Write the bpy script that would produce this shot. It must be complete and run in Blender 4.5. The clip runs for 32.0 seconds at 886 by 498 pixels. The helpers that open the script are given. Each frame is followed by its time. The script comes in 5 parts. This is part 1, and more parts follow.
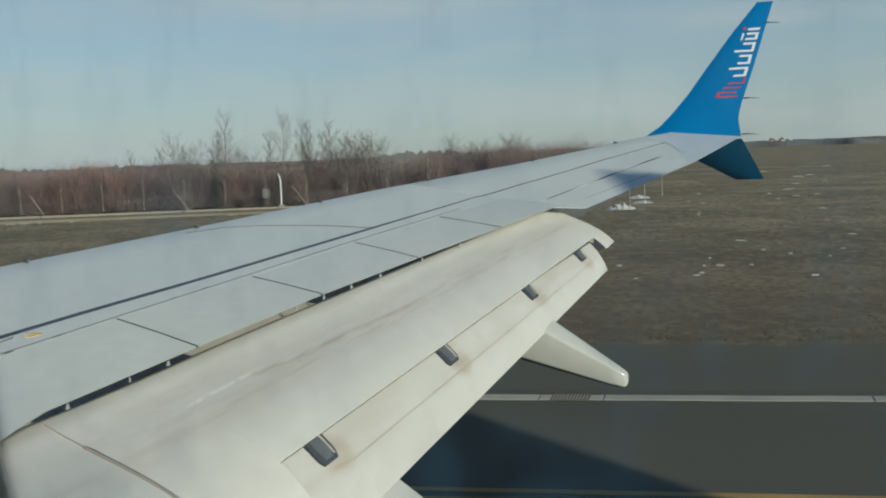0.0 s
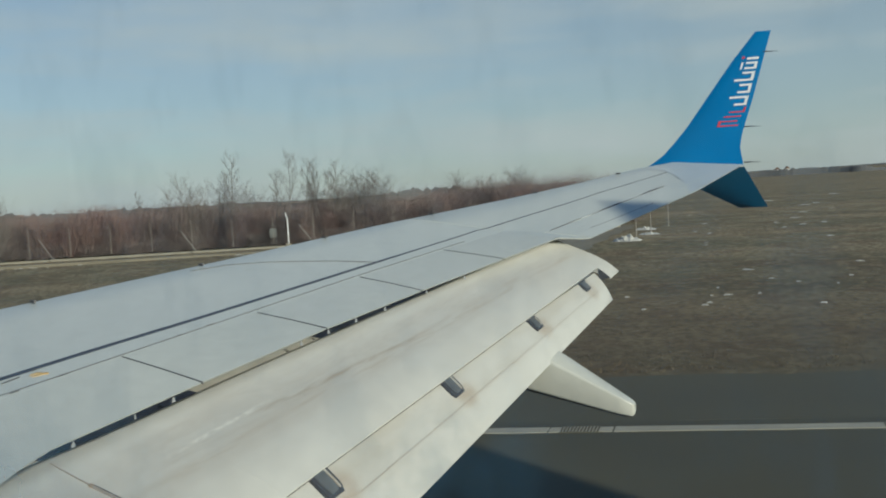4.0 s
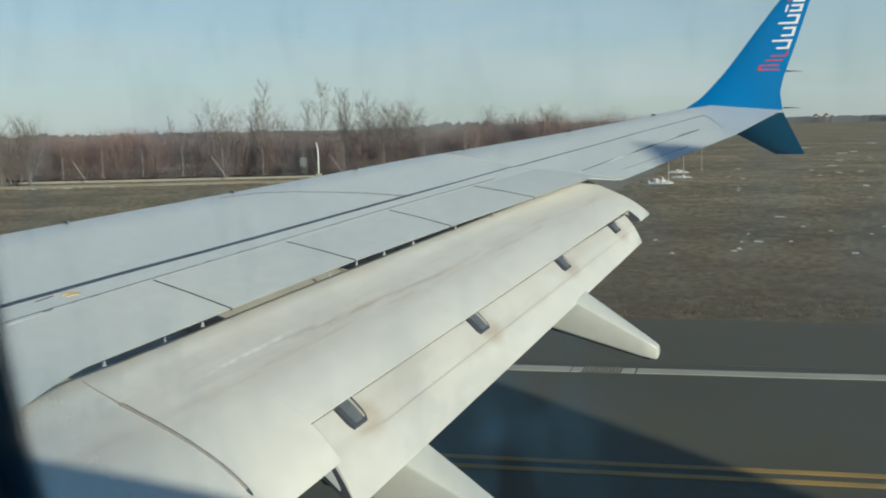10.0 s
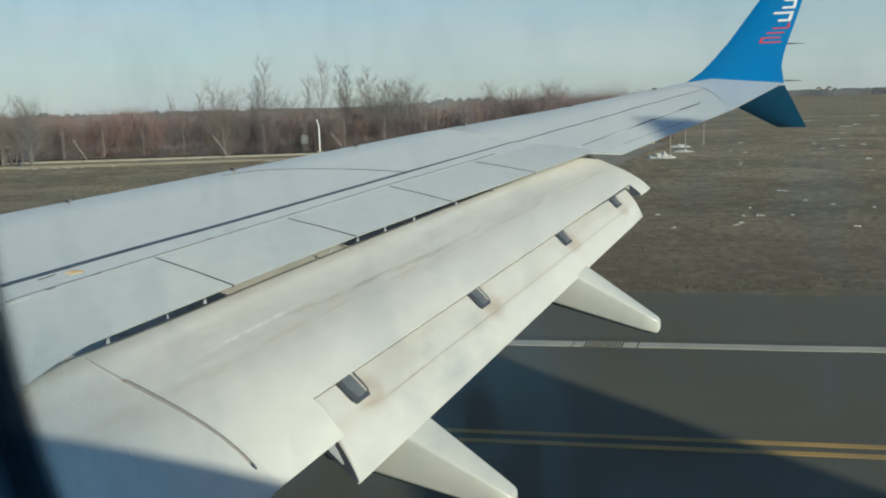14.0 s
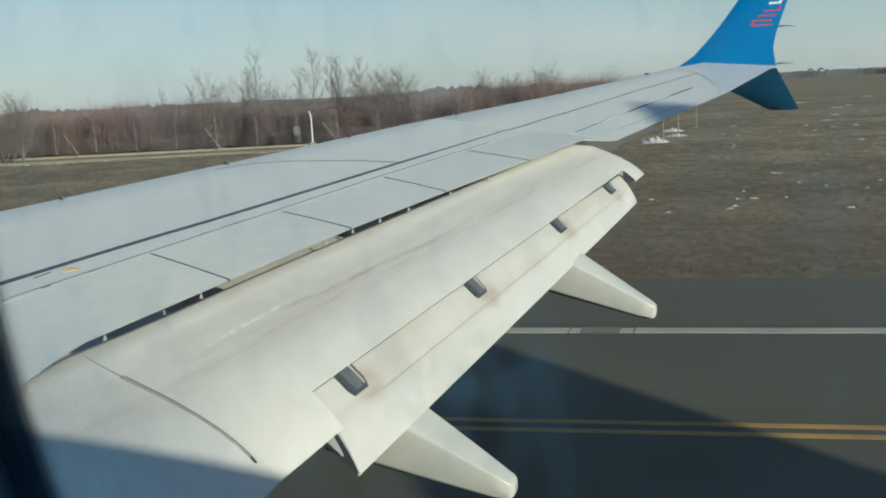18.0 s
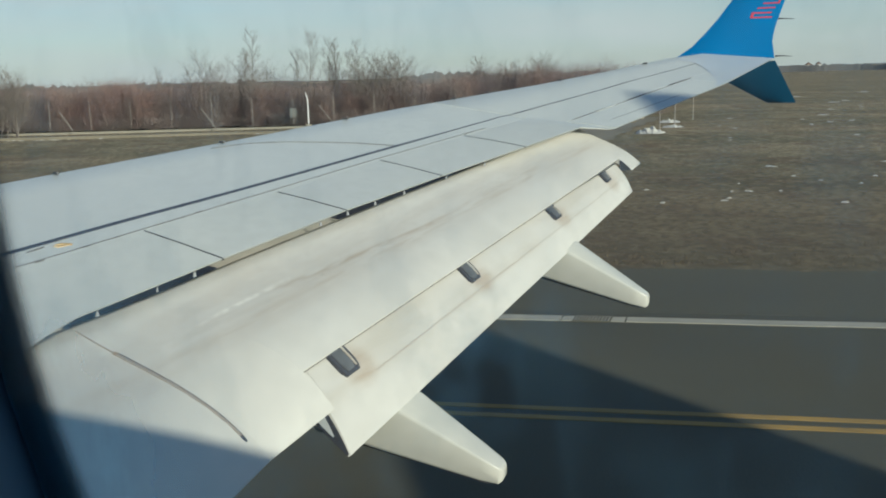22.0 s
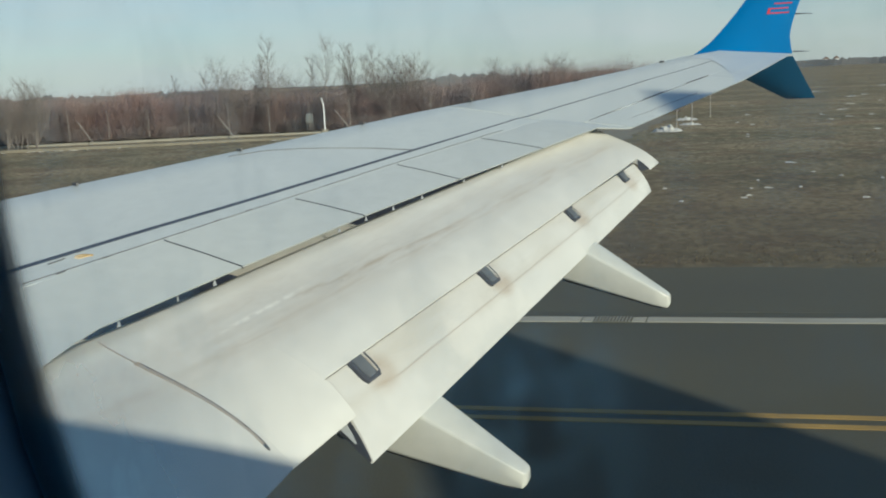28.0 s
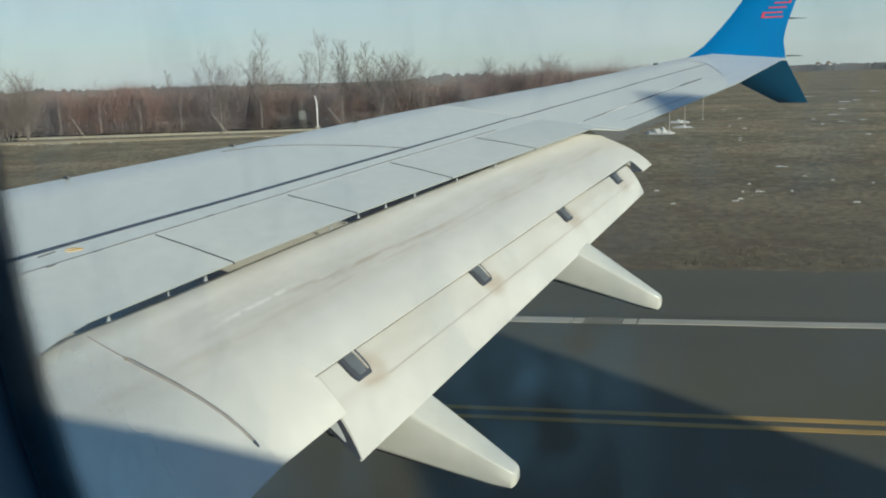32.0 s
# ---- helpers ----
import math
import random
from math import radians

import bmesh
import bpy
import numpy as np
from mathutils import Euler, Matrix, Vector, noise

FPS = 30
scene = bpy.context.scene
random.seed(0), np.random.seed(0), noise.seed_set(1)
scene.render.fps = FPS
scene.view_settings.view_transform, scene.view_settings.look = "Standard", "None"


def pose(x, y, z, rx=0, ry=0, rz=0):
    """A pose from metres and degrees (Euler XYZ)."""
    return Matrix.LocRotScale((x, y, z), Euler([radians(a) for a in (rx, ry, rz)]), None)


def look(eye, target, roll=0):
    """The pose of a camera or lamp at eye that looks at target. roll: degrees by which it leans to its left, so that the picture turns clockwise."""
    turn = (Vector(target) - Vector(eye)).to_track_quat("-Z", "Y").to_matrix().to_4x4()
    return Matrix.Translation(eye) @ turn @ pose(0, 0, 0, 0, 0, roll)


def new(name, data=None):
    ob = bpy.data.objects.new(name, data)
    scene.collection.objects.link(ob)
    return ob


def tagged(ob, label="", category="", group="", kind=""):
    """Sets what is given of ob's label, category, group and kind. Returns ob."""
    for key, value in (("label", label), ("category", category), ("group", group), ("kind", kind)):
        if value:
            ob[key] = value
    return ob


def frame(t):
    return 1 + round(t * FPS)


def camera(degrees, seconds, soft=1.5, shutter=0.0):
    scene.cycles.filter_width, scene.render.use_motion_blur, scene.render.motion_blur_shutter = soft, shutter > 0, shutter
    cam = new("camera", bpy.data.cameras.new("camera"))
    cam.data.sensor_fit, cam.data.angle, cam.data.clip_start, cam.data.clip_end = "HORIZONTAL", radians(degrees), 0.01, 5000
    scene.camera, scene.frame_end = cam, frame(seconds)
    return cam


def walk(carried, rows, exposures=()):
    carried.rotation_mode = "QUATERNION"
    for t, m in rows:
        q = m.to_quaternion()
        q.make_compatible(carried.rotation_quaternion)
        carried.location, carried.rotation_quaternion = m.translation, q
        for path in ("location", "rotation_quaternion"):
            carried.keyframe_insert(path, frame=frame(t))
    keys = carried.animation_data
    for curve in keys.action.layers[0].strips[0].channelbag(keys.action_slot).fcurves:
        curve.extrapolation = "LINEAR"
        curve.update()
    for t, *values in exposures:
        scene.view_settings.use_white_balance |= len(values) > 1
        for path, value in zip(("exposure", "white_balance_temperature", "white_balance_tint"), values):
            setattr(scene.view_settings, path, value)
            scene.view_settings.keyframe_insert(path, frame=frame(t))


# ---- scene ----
# seconds, eye x y z, heading from +y towards +x, pitch, lean
PATH = [
    (0.0, 1.501, -10.4020, 3.958, 73.870, -5.82, -2.19),
    (0.5, 1.498, -10.4050, 3.959, 74.070, -6.10, -1.67),
    (1.0, 1.495, -10.4090, 3.961, 73.970, -5.86, -1.16),
    (1.5, 1.492, -10.4130, 3.963, 73.880, -5.29, -2.43),
    (2.0, 1.489, -10.4190, 3.964, 74.600, -4.55, -2.92),
    (2.5, 1.486, -10.4250, 3.963, 74.640, -4.51, -4.34),
    (4.5, 1.480, -10.4470, 3.919, 73.330, -3.55, -3.17),
    (5.0, 1.481, -10.4460, 3.917, 73.560, -4.22, -2.92),
    (5.5, 1.484, -10.4440, 3.918, 72.270, -7.12, -1.33),
    (6.0, 1.486, -10.4400, 3.920, 72.320, -4.82, -1.68),
    (6.5, 1.489, -10.4370, 3.921, 72.340, -5.55, -1.11),
    (7.0, 1.491, -10.4340, 3.923, 73.100, -3.27, -3.56),
    (7.5, 1.492, -10.4330, 3.925, 72.220, -4.63, -1.75),
    (8.0, 1.492, -10.4340, 3.928, 72.310, -5.15, -2.26),
    (8.5, 1.491, -10.4360, 3.931, 73.300, -3.76, -3.24),
    (9.0, 1.489, -10.4370, 3.933, 71.970, -6.46, -2.25),
    (9.5, 1.488, -10.4319, 3.934, 71.610, -7.48, -1.63),
    (10.0, 1.487, -10.4307, 3.934, 71.648, -7.47, -1.39),
    (10.5, 1.485, -10.4254, 3.933, 72.127, -7.28, -0.57),
    (11.0, 1.484, -10.4216, 3.932, 72.059, -6.80, -0.43),
    (11.5, 1.482, -10.4257, 3.930, 72.342, -5.14, -1.00),
    (12.0, 1.479, -10.4282, 3.929, 72.386, -5.14, -1.25),
    (12.5, 1.477, -10.4276, 3.928, 72.523, -5.28, -1.02),
    (13.0, 1.474, -10.4245, 3.927, 72.577, -5.12, -0.19),
    (13.5, 1.472, -10.4407, 3.927, 71.933, -5.80, -1.99),
    (14.0, 1.471, -10.4488, 3.927, 71.466, -8.87, -1.88),
    (14.5, 1.471, -10.4399, 3.927, 71.231, -10.08, -1.37),
    (15.0, 1.470, -10.4368, 3.928, 71.195, -9.82, -1.43),
    (15.5, 1.470, -10.4408, 3.930, 70.935, -9.53, -1.61),
    (17.5, 1.472, -10.4450, 3.938, 71.544, -10.08, -2.70),
    (18.0, 1.472, -10.4454, 3.938, 71.747, -9.57, -2.94),
    (18.5, 1.472, -10.4423, 3.938, 72.451, -8.76, -2.29),
    (19.0, 1.471, -10.4437, 3.938, 72.735, -8.04, -3.45),
    (19.5, 1.471, -10.4484, 3.937, 72.391, -8.15, -3.66),
    (20.0, 1.470, -10.4497, 3.934, 72.219, -8.39, -3.41),
    (20.5, 1.469, -10.4392, 3.931, 72.115, -8.33, -2.15),
    (21.0, 1.468, -10.4390, 3.929, 72.770, -8.36, -1.83),
    (21.5, 1.468, -10.4430, 3.927, 72.427, -8.86, -1.89),
    (22.0, 1.468, -10.4387, 3.926, 72.109, -10.44, -1.55),
    (22.5, 1.469, -10.4335, 3.927, 72.133, -10.41, -1.23),
    (23.0, 1.469, -10.4400, 3.929, 72.127, -10.55, -1.70),
    (23.5, 1.470, -10.4376, 3.930, 72.316, -10.40, -1.37),
    (24.0, 1.470, -10.4343, 3.932, 72.621, -10.33, -0.88),
    (24.5, 1.470, -10.4429, 3.934, 71.407, -9.56, -2.26),
    (25.0, 1.471, -10.4479, 3.935, 71.637, -9.56, -3.12),
    (25.5, 1.473, -10.4452, 3.936, 71.642, -9.69, -3.02),
    (27.5, 1.489, -10.4209, 3.934, 71.177, -10.59, -2.09),
    (28.0, 1.490, -10.4249, 3.934, 71.000, -10.25, -2.80),
    (28.5, 1.490, -10.4228, 3.934, 70.674, -9.91, -2.87),
    (29.0, 1.490, -10.4217, 3.933, 70.908, -10.18, -2.29),
    (29.5, 1.491, -10.4196, 3.933, 71.023, -10.05, -2.24),
    (30.0, 1.492, -10.4184, 3.932, 71.057, -10.04, -2.33),
    (30.5, 1.493, -10.4181, 3.931, 70.989, -9.96, -2.18),
    (31.0, 1.494, -10.4178, 3.930, 71.101, -9.94, -2.24),
    (31.5, 1.495, -10.4166, 3.930, 71.342, -9.94, -2.04),
    (32.0, 1.495, -10.4154, 3.929, 71.534, -10.32, -1.90),
]


def aim(x, y, z, a, p, q):
    a, p = radians(a), radians(p)
    d = Vector((math.sin(a) * math.cos(p), math.cos(a) * math.cos(p), math.sin(p)))
    return look((x, y, z), Vector((x, y, z)) + d, q)


cam = camera(50.0, 32.0, soft=2.0)
walk(cam, [(t, aim(*r)) for t, *r in PATH],
     exposures=[(t, e, 6100, 0) for t, e in ((0.0, -0.2), (2.5, -0.22), (4.5, -0.2), (6.0, -0.18), (8.0, -0.08), (10.0, 0.04), (12.0, 0.06), (32.0, 0.11))])

# ---- world and sun: low winter sun over the port side and the tail ----
SUN_TRAVEL = Vector((1.58, 2.6, -1.0)).normalized()
sun_elev = math.asin(-SUN_TRAVEL.z)
sun_az = math.atan2(-SUN_TRAVEL.x, -SUN_TRAVEL.y)
world = bpy.data.worlds.new("world")
scene.world = world
world.use_nodes = True
wn, wl = world.node_tree.nodes, world.node_tree.links
wn.clear()
sky = wn.new("ShaderNodeTexSky")
sky.sky_type, sky.sun_disc = "NISHITA", False
sky.sun_elevation, sky.sun_rotation = sun_elev, sun_az
sky.air_density, sky.dust_density, sky.ozone_density = 1.0, 0.4, 4.5
coord = wn.new("ShaderNodeTexCoord")
stretch = wn.new("ShaderNodeMapping")
stretch.inputs["Scale"].default_value = (1.2, 1.2, 7.0)
cloud = wn.new("ShaderNodeTexNoise")
cloud.inputs["Scale"].default_value = 2.2
cloud.inputs["Detail"].default_value = 6.0
cloud.inputs["Roughness"].default_value = 0.55
ramp = wn.new("ShaderNodeMapRange")
ramp.inputs["From Min"].default_value, ramp.inputs["From Max"].default_value = 0.40, 0.68
ramp.inputs["To Min"].default_value, ramp.inputs["To Max"].default_value = 0.55, 1.0
height = wn.new("ShaderNodeSeparateXYZ")
haze = wn.new("ShaderNodeMapRange")
haze.interpolation_type = "SMOOTHSTEP"
haze.inputs["From Min"].default_value, haze.inputs["From Max"].default_value = 0.12, 0.42
haze.inputs["To Min"].default_value, haze.inputs["To Max"].default_value = 0.97, 0.08
both = wn.new("ShaderNodeMath")
both.operation = "MULTIPLY"
wl.new(coord.outputs["Generated"], height.inputs["Vector"])
wl.new(height.outputs["Z"], haze.inputs["Value"])
wl.new(haze.outputs["Result"], both.inputs[1])
veil = wn.new("ShaderNodeMix")
veil.data_type = "RGBA"
veil.inputs["B"].default_value = (5.46, 5.73, 5.72, 1)
back = wn.new("ShaderNodeBackground")
back.inputs["Strength"].default_value = 0.097
wo = wn.new("ShaderNodeOutputWorld")
wl.new(coord.outputs["Generated"], stretch.inputs["Vector"])
wl.new(stretch.outputs["Vector"], cloud.inputs["Vector"])
wl.new(cloud.outputs["Fac"], ramp.inputs["Value"])
wl.new(ramp.outputs["Result"], both.inputs[0])
wl.new(both.outputs["Value"], veil.inputs["Factor"])
wl.new(sky.outputs["Color"], veil.inputs["A"])
wl.new(veil.outputs["Result"], back.inputs["Color"])
wl.new(back.outputs["Background"], wo.inputs["Surface"])

sun = new("sun", bpy.data.lights.new("sun", "SUN"))
sun.data.energy, sun.data.angle, sun.data.color = 4.5, radians(0.55), (1.0, 0.905, 0.745)
sun.matrix_world = look((0, 0, 60), Vector((0, 0, 60)) + SUN_TRAVEL)


# ---- materials ----
def material(name, base, rough=0.6, metal=0.0, spots=None, scale=1.0, fine=12.0, amount=0.5, bump=0.0, bump_scale=40.0,
             stretch=(1, 1, 1), coat=0.0, spots2=None, island=0.0):
    """Two scales of colour variation over a base colour, and a fine relief."""
    m = bpy.data.materials.new(name)
    m.use_nodes = True
    nt = m.node_tree
    b = nt.nodes["Principled BSDF"]
    b.inputs["Roughness"].default_value, b.inputs["Metallic"].default_value = rough, metal
    b.inputs["Coat Weight"].default_value = coat
    geo = nt.nodes.new("ShaderNodeNewGeometry")
    mp = nt.nodes.new("ShaderNodeMapping")
    mp.inputs["Scale"].default_value = stretch
    nt.links.new(geo.outputs["Position"], mp.inputs["Vector"])
    col = None
    last = base
    for sc, c2, am, seedy in ((scale, spots or tuple(v * 0.8 for v in base), amount, 0.0), (fine, spots2 or tuple(v * 0.85 for v in base), amount * 0.8, 7.3)):
        n = nt.nodes.new("ShaderNodeTexNoise")
        n.inputs["Scale"].default_value, n.inputs["Detail"].default_value = sc, 5.0
        nt.links.new(mp.outputs["Vector"], n.inputs["Vector"])
        r = nt.nodes.new("ShaderNodeMapRange")
        r.inputs["From Min"].default_value, r.inputs["From Max"].default_value = 0.38, 0.68
        r.inputs["To Max"].default_value = am
        nt.links.new(n.outputs["Fac"], r.inputs["Value"])
        x = nt.nodes.new("ShaderNodeMix")
        x.data_type = "RGBA"
        nt.links.new(r.outputs["Result"], x.inputs["Factor"])
        if col is None:
            x.inputs["A"].default_value = (*base, 1)
        else:
            nt.links.new(col, x.inputs["A"])
        x.inputs["B"].default_value = (*c2, 1)
        col = x.outputs["Result"]
    if island:
        hue = nt.nodes.new("ShaderNodeMix")
        hue.data_type, hue.blend_type = "RGBA", "MULTIPLY"
        hue.inputs["Factor"].default_value = 1.0
        gr = nt.nodes.new("ShaderNodeMapRange")
        gr.inputs["To Min"].default_value, gr.inputs["To Max"].default_value = 1 - island, 1 + island
        nt.links.new(geo.outputs["Random Per Island"], gr.inputs["Value"])
        nt.links.new(col, hue.inputs["A"])
        nt.links.new(gr.outputs["Result"], hue.inputs["B"])
        col = hue.outputs["Result"]
    nt.links.new(col, b.inputs["Base Color"])
    if bump:
        n = nt.nodes.new("ShaderNodeTexNoise")
        n.inputs["Scale"].default_value, n.inputs["Detail"].default_value = bump_scale, 4.0
        nt.links.new(mp.outputs["Vector"], n.inputs["Vector"])
        bp = nt.nodes.new("ShaderNodeBump")
        bp.inputs["Strength"].default_value, bp.inputs["Distance"].default_value = bump, 0.02
        nt.links.new(n.outputs["Fac"], bp.inputs["Height"])
        nt.links.new(bp.outputs["Normal"], b.inputs["Normal"])
    return m


M = {}
M["wing"] = material("wing_grey_paint", (0.630, 0.643, 0.603), 0.33, 0.0, (0.578, 0.598, 0.58), 0.6, 9.0, 0.6)
M["spoiler"] = material("spoiler_grey_paint", (0.630, 0.637, 0.588), 0.42, 0.0, (0.592, 0.604, 0.58), 0.8, 8.0, 0.6)
M["flap"] = material("flap_white_paint", (0.605, 0.594, 0.553), 0.36, 0.0, (0.54, 0.517, 0.465), 1.1, 6.0, 0.6)
M["aft"] = material("aft_flap_paint", (0.570, 0.560, 0.525), 0.34, 0.0, (0.51, 0.492, 0.448), 1.4, 7.0, 0.6)


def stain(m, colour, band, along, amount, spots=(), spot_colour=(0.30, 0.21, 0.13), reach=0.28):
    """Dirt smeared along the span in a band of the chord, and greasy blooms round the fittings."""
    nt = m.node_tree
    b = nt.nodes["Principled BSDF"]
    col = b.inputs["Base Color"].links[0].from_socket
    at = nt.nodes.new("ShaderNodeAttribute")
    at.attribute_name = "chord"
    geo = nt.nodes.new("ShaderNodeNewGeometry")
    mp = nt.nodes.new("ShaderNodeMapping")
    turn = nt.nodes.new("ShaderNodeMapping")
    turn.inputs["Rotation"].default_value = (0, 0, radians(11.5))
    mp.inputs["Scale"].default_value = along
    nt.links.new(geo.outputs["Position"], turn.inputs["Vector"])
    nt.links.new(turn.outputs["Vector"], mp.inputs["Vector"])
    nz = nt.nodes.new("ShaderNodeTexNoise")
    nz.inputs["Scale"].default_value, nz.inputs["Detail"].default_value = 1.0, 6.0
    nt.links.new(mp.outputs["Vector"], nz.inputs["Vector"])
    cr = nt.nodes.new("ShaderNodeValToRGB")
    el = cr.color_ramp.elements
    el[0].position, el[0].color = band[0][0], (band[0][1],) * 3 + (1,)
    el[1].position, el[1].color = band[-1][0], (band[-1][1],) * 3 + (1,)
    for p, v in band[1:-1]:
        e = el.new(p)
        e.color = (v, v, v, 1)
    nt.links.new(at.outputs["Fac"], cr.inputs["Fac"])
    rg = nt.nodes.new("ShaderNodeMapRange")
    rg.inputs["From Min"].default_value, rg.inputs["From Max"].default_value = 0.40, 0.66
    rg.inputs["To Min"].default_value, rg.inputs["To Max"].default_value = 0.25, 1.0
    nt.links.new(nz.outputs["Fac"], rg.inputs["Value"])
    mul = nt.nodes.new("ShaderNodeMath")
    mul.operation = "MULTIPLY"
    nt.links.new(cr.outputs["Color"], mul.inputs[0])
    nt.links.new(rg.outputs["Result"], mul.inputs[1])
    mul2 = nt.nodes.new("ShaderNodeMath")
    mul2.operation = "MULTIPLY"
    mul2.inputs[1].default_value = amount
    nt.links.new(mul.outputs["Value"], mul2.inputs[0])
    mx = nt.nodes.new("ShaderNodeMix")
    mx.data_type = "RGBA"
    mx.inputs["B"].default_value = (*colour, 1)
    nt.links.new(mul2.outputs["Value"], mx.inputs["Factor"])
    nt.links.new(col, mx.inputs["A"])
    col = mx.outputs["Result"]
    for p in spots:
        ds = nt.nodes.new("ShaderNodeVectorMath")
        ds.operation = "DISTANCE"
        ds.inputs[1].default_value = p
        nt.links.new(geo.outputs["Position"], ds.inputs[0])
        mr = nt.nodes.new("ShaderNodeMapRange")
        mr.interpolation_type = "SMOOTHSTEP"
        mr.inputs["From Min"].default_value, mr.inputs["From Max"].default_value = 0.06, reach
        mr.inputs["To Min"].default_value, mr.inputs["To Max"].default_value = 0.58, 0.0
        nt.links.new(ds.outputs["Value"], mr.inputs["Value"])
        ml = nt.nodes.new("ShaderNodeMath")
        ml.operation = "MULTIPLY"
        nt.links.new(mr.outputs["Result"], ml.inputs[0])
        nt.links.new(rg.outputs["Result"], ml.inputs[1])
        m2 = nt.nodes.new("ShaderNodeMix")
        m2.data_type = "RGBA"
        m2.inputs["B"].default_value = (*spot_colour, 1)
        nt.links.new(ml.outputs["Value"], m2.inputs["Factor"])
        nt.links.new(col, m2.inputs["A"])
        col = m2.outputs["Result"]
    nt.links.new(col, b.inputs["Base Color"])


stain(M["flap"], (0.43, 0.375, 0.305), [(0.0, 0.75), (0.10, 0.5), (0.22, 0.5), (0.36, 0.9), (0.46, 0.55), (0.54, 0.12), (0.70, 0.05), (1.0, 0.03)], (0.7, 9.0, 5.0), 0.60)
stain(M["aft"], (0.415, 0.375, 0.305), [(0.0, 0.75), (0.30, 0.65), (0.52, 0.5), (0.62, 0.12), (1.0, 0.05)], (1.0, 10.0, 5.0), 0.72,
      spots=((6.79, -8.15, 2.129), (8.52, -8.472, 2.356), (10.24, -8.795, 2.583), (11.66, -9.062, 2.77)), reach=0.20)


def smear(m, colour, xa, xb, ua, ub, width, amount, grain, lo=0.42, hi=0.62):
    """A ragged streak along the span from chord ua at xa to chord ub at xb."""
    nt = m.node_tree
    b = nt.nodes["Principled BSDF"]
    col = b.inputs["Base Color"].links[0].from_socket

    def op(kind, a, c=0.0):
        q = nt.nodes.new("ShaderNodeMath")
        q.operation = kind
        for s, w in zip(q.inputs, (a, c)):
            if isinstance(w, (int, float)):
                s.default_value = w
            else:
                nt.links.new(w, s)
        return q.outputs["Value"]

    def ramp_to(v, a, c, p, q):
        r = nt.nodes.new("ShaderNodeMapRange")
        r.interpolation_type = "SMOOTHSTEP"
        for s, w in zip(("From Min", "From Max", "To Min", "To Max"), (a, c, p, q)):
            r.inputs[s].default_value = w
        nt.links.new(v, r.inputs["Value"])
        return r.outputs["Result"]

    at = nt.nodes.new("ShaderNodeAttribute")
    at.attribute_name = "chord"
    geo = nt.nodes.new("ShaderNodeNewGeometry")
    sep = nt.nodes.new("ShaderNodeSeparateXYZ")
    nt.links.new(geo.outputs["Position"], sep.inputs["Vector"])
    k = (ub - ua) / (xb - xa)
    line = op("ADD", op("MULTIPLY", sep.outputs["X"], k), ua - k * xa)
    off = op("ABSOLUTE", op("SUBTRACT", at.outputs["Fac"], line))
    fade = ramp_to(off, 0.0, width, 1.0, 0.0)
    ends = op("MULTIPLY", ramp_to(sep.outputs["X"], xa - 0.12, xa + 0.12, 0.0, 1.0), ramp_to(sep.outputs["X"], xb - 0.2, xb + 0.2, 1.0, 0.0))
    turn = nt.nodes.new("ShaderNodeMapping")
    turn.inputs["Rotation"].default_value = (0, 0, radians(11.5))
    nt.links.new(geo.outputs["Position"], turn.inputs["Vector"])
    mp = nt.nodes.new("ShaderNodeMapping")
    mp.inputs["Scale"].default_value = grain
    nt.links.new(turn.outputs["Vector"], mp.inputs["Vector"])
    nz = nt.nodes.new("ShaderNodeTexNoise")
    nz.inputs["Scale"].default_value, nz.inputs["Detail"].default_value = 1.0, 6.0
    nt.links.new(mp.outputs["Vector"], nz.inputs["Vector"])
    f = op("MULTIPLY", op("MULTIPLY", fade, ends), op("MULTIPLY", ramp_to(nz.outputs["Fac"], lo, hi, 0.0, 1.0), amount))
    mx = nt.nodes.new("ShaderNodeMix")
    mx.data_type = "RGBA"
    mx.inputs["B"].default_value = (*colour, 1)
    nt.links.new(f, mx.inputs["Factor"])
    nt.links.new(col, mx.inputs["A"])
    nt.links.new(mx.outputs["Result"], b.inputs["Base Color"])


smear(M["flap"], (0.36, 0.29, 0.21), 7.0, 8.9, 0.30, 0.38, 0.030, 0.66, (4, 34, 26), 0.40, 0.58)
smear(M["flap"], (0.42, 0.35, 0.27), 6.0, 12.2, 0.42, 0.40, 0.05, 0.40, (1.6, 30, 20))
smear(M["flap"], (0.40, 0.31, 0.22), 8.4, 12.3, 0.37, 0.30, 0.03, 0.30, (2.2, 34, 26), 0.42, 0.60)
smear(M["flap"], (0.72, 0.70, 0.64), 6.25, 7.1, 0.29, 0.27, 0.022, 0.8, (14, 30, 26), 0.44, 0.50)
smear(M["flap"], (0.40, 0.34, 0.28), 4.0, 12.6, 0.25, 0.25, 0.40, 0.20, (16, 40, 40), 0.52, 0.68)
smear(M["flap"], (0.10, 0.08, 0.07), 7.35, 7.75, 0.345, 0.365, 0.018, 0.8, (26, 40, 40), 0.60, 0.66)
M["fairing"] = material("fairing_white_gloss", (0.545, 0.54, 0.49), 0.22, 0.0, (0.56, 0.55, 0.50), 1.5, 9.0, 0.5, coat=0.3)
M["tipskin"] = material("tip_fairing_paint", (0.585, 0.615, 0.63), 0.34, 0.0, (0.47, 0.49, 0.51), 1.0, 9.0, 0.5)
M["blue"] = material("winglet_blue_paint", (0.006, 0.175, 0.44), 0.30, 0.0, (0.005, 0.145, 0.38), 0.9, 6.0, 0.5, coat=0.3)
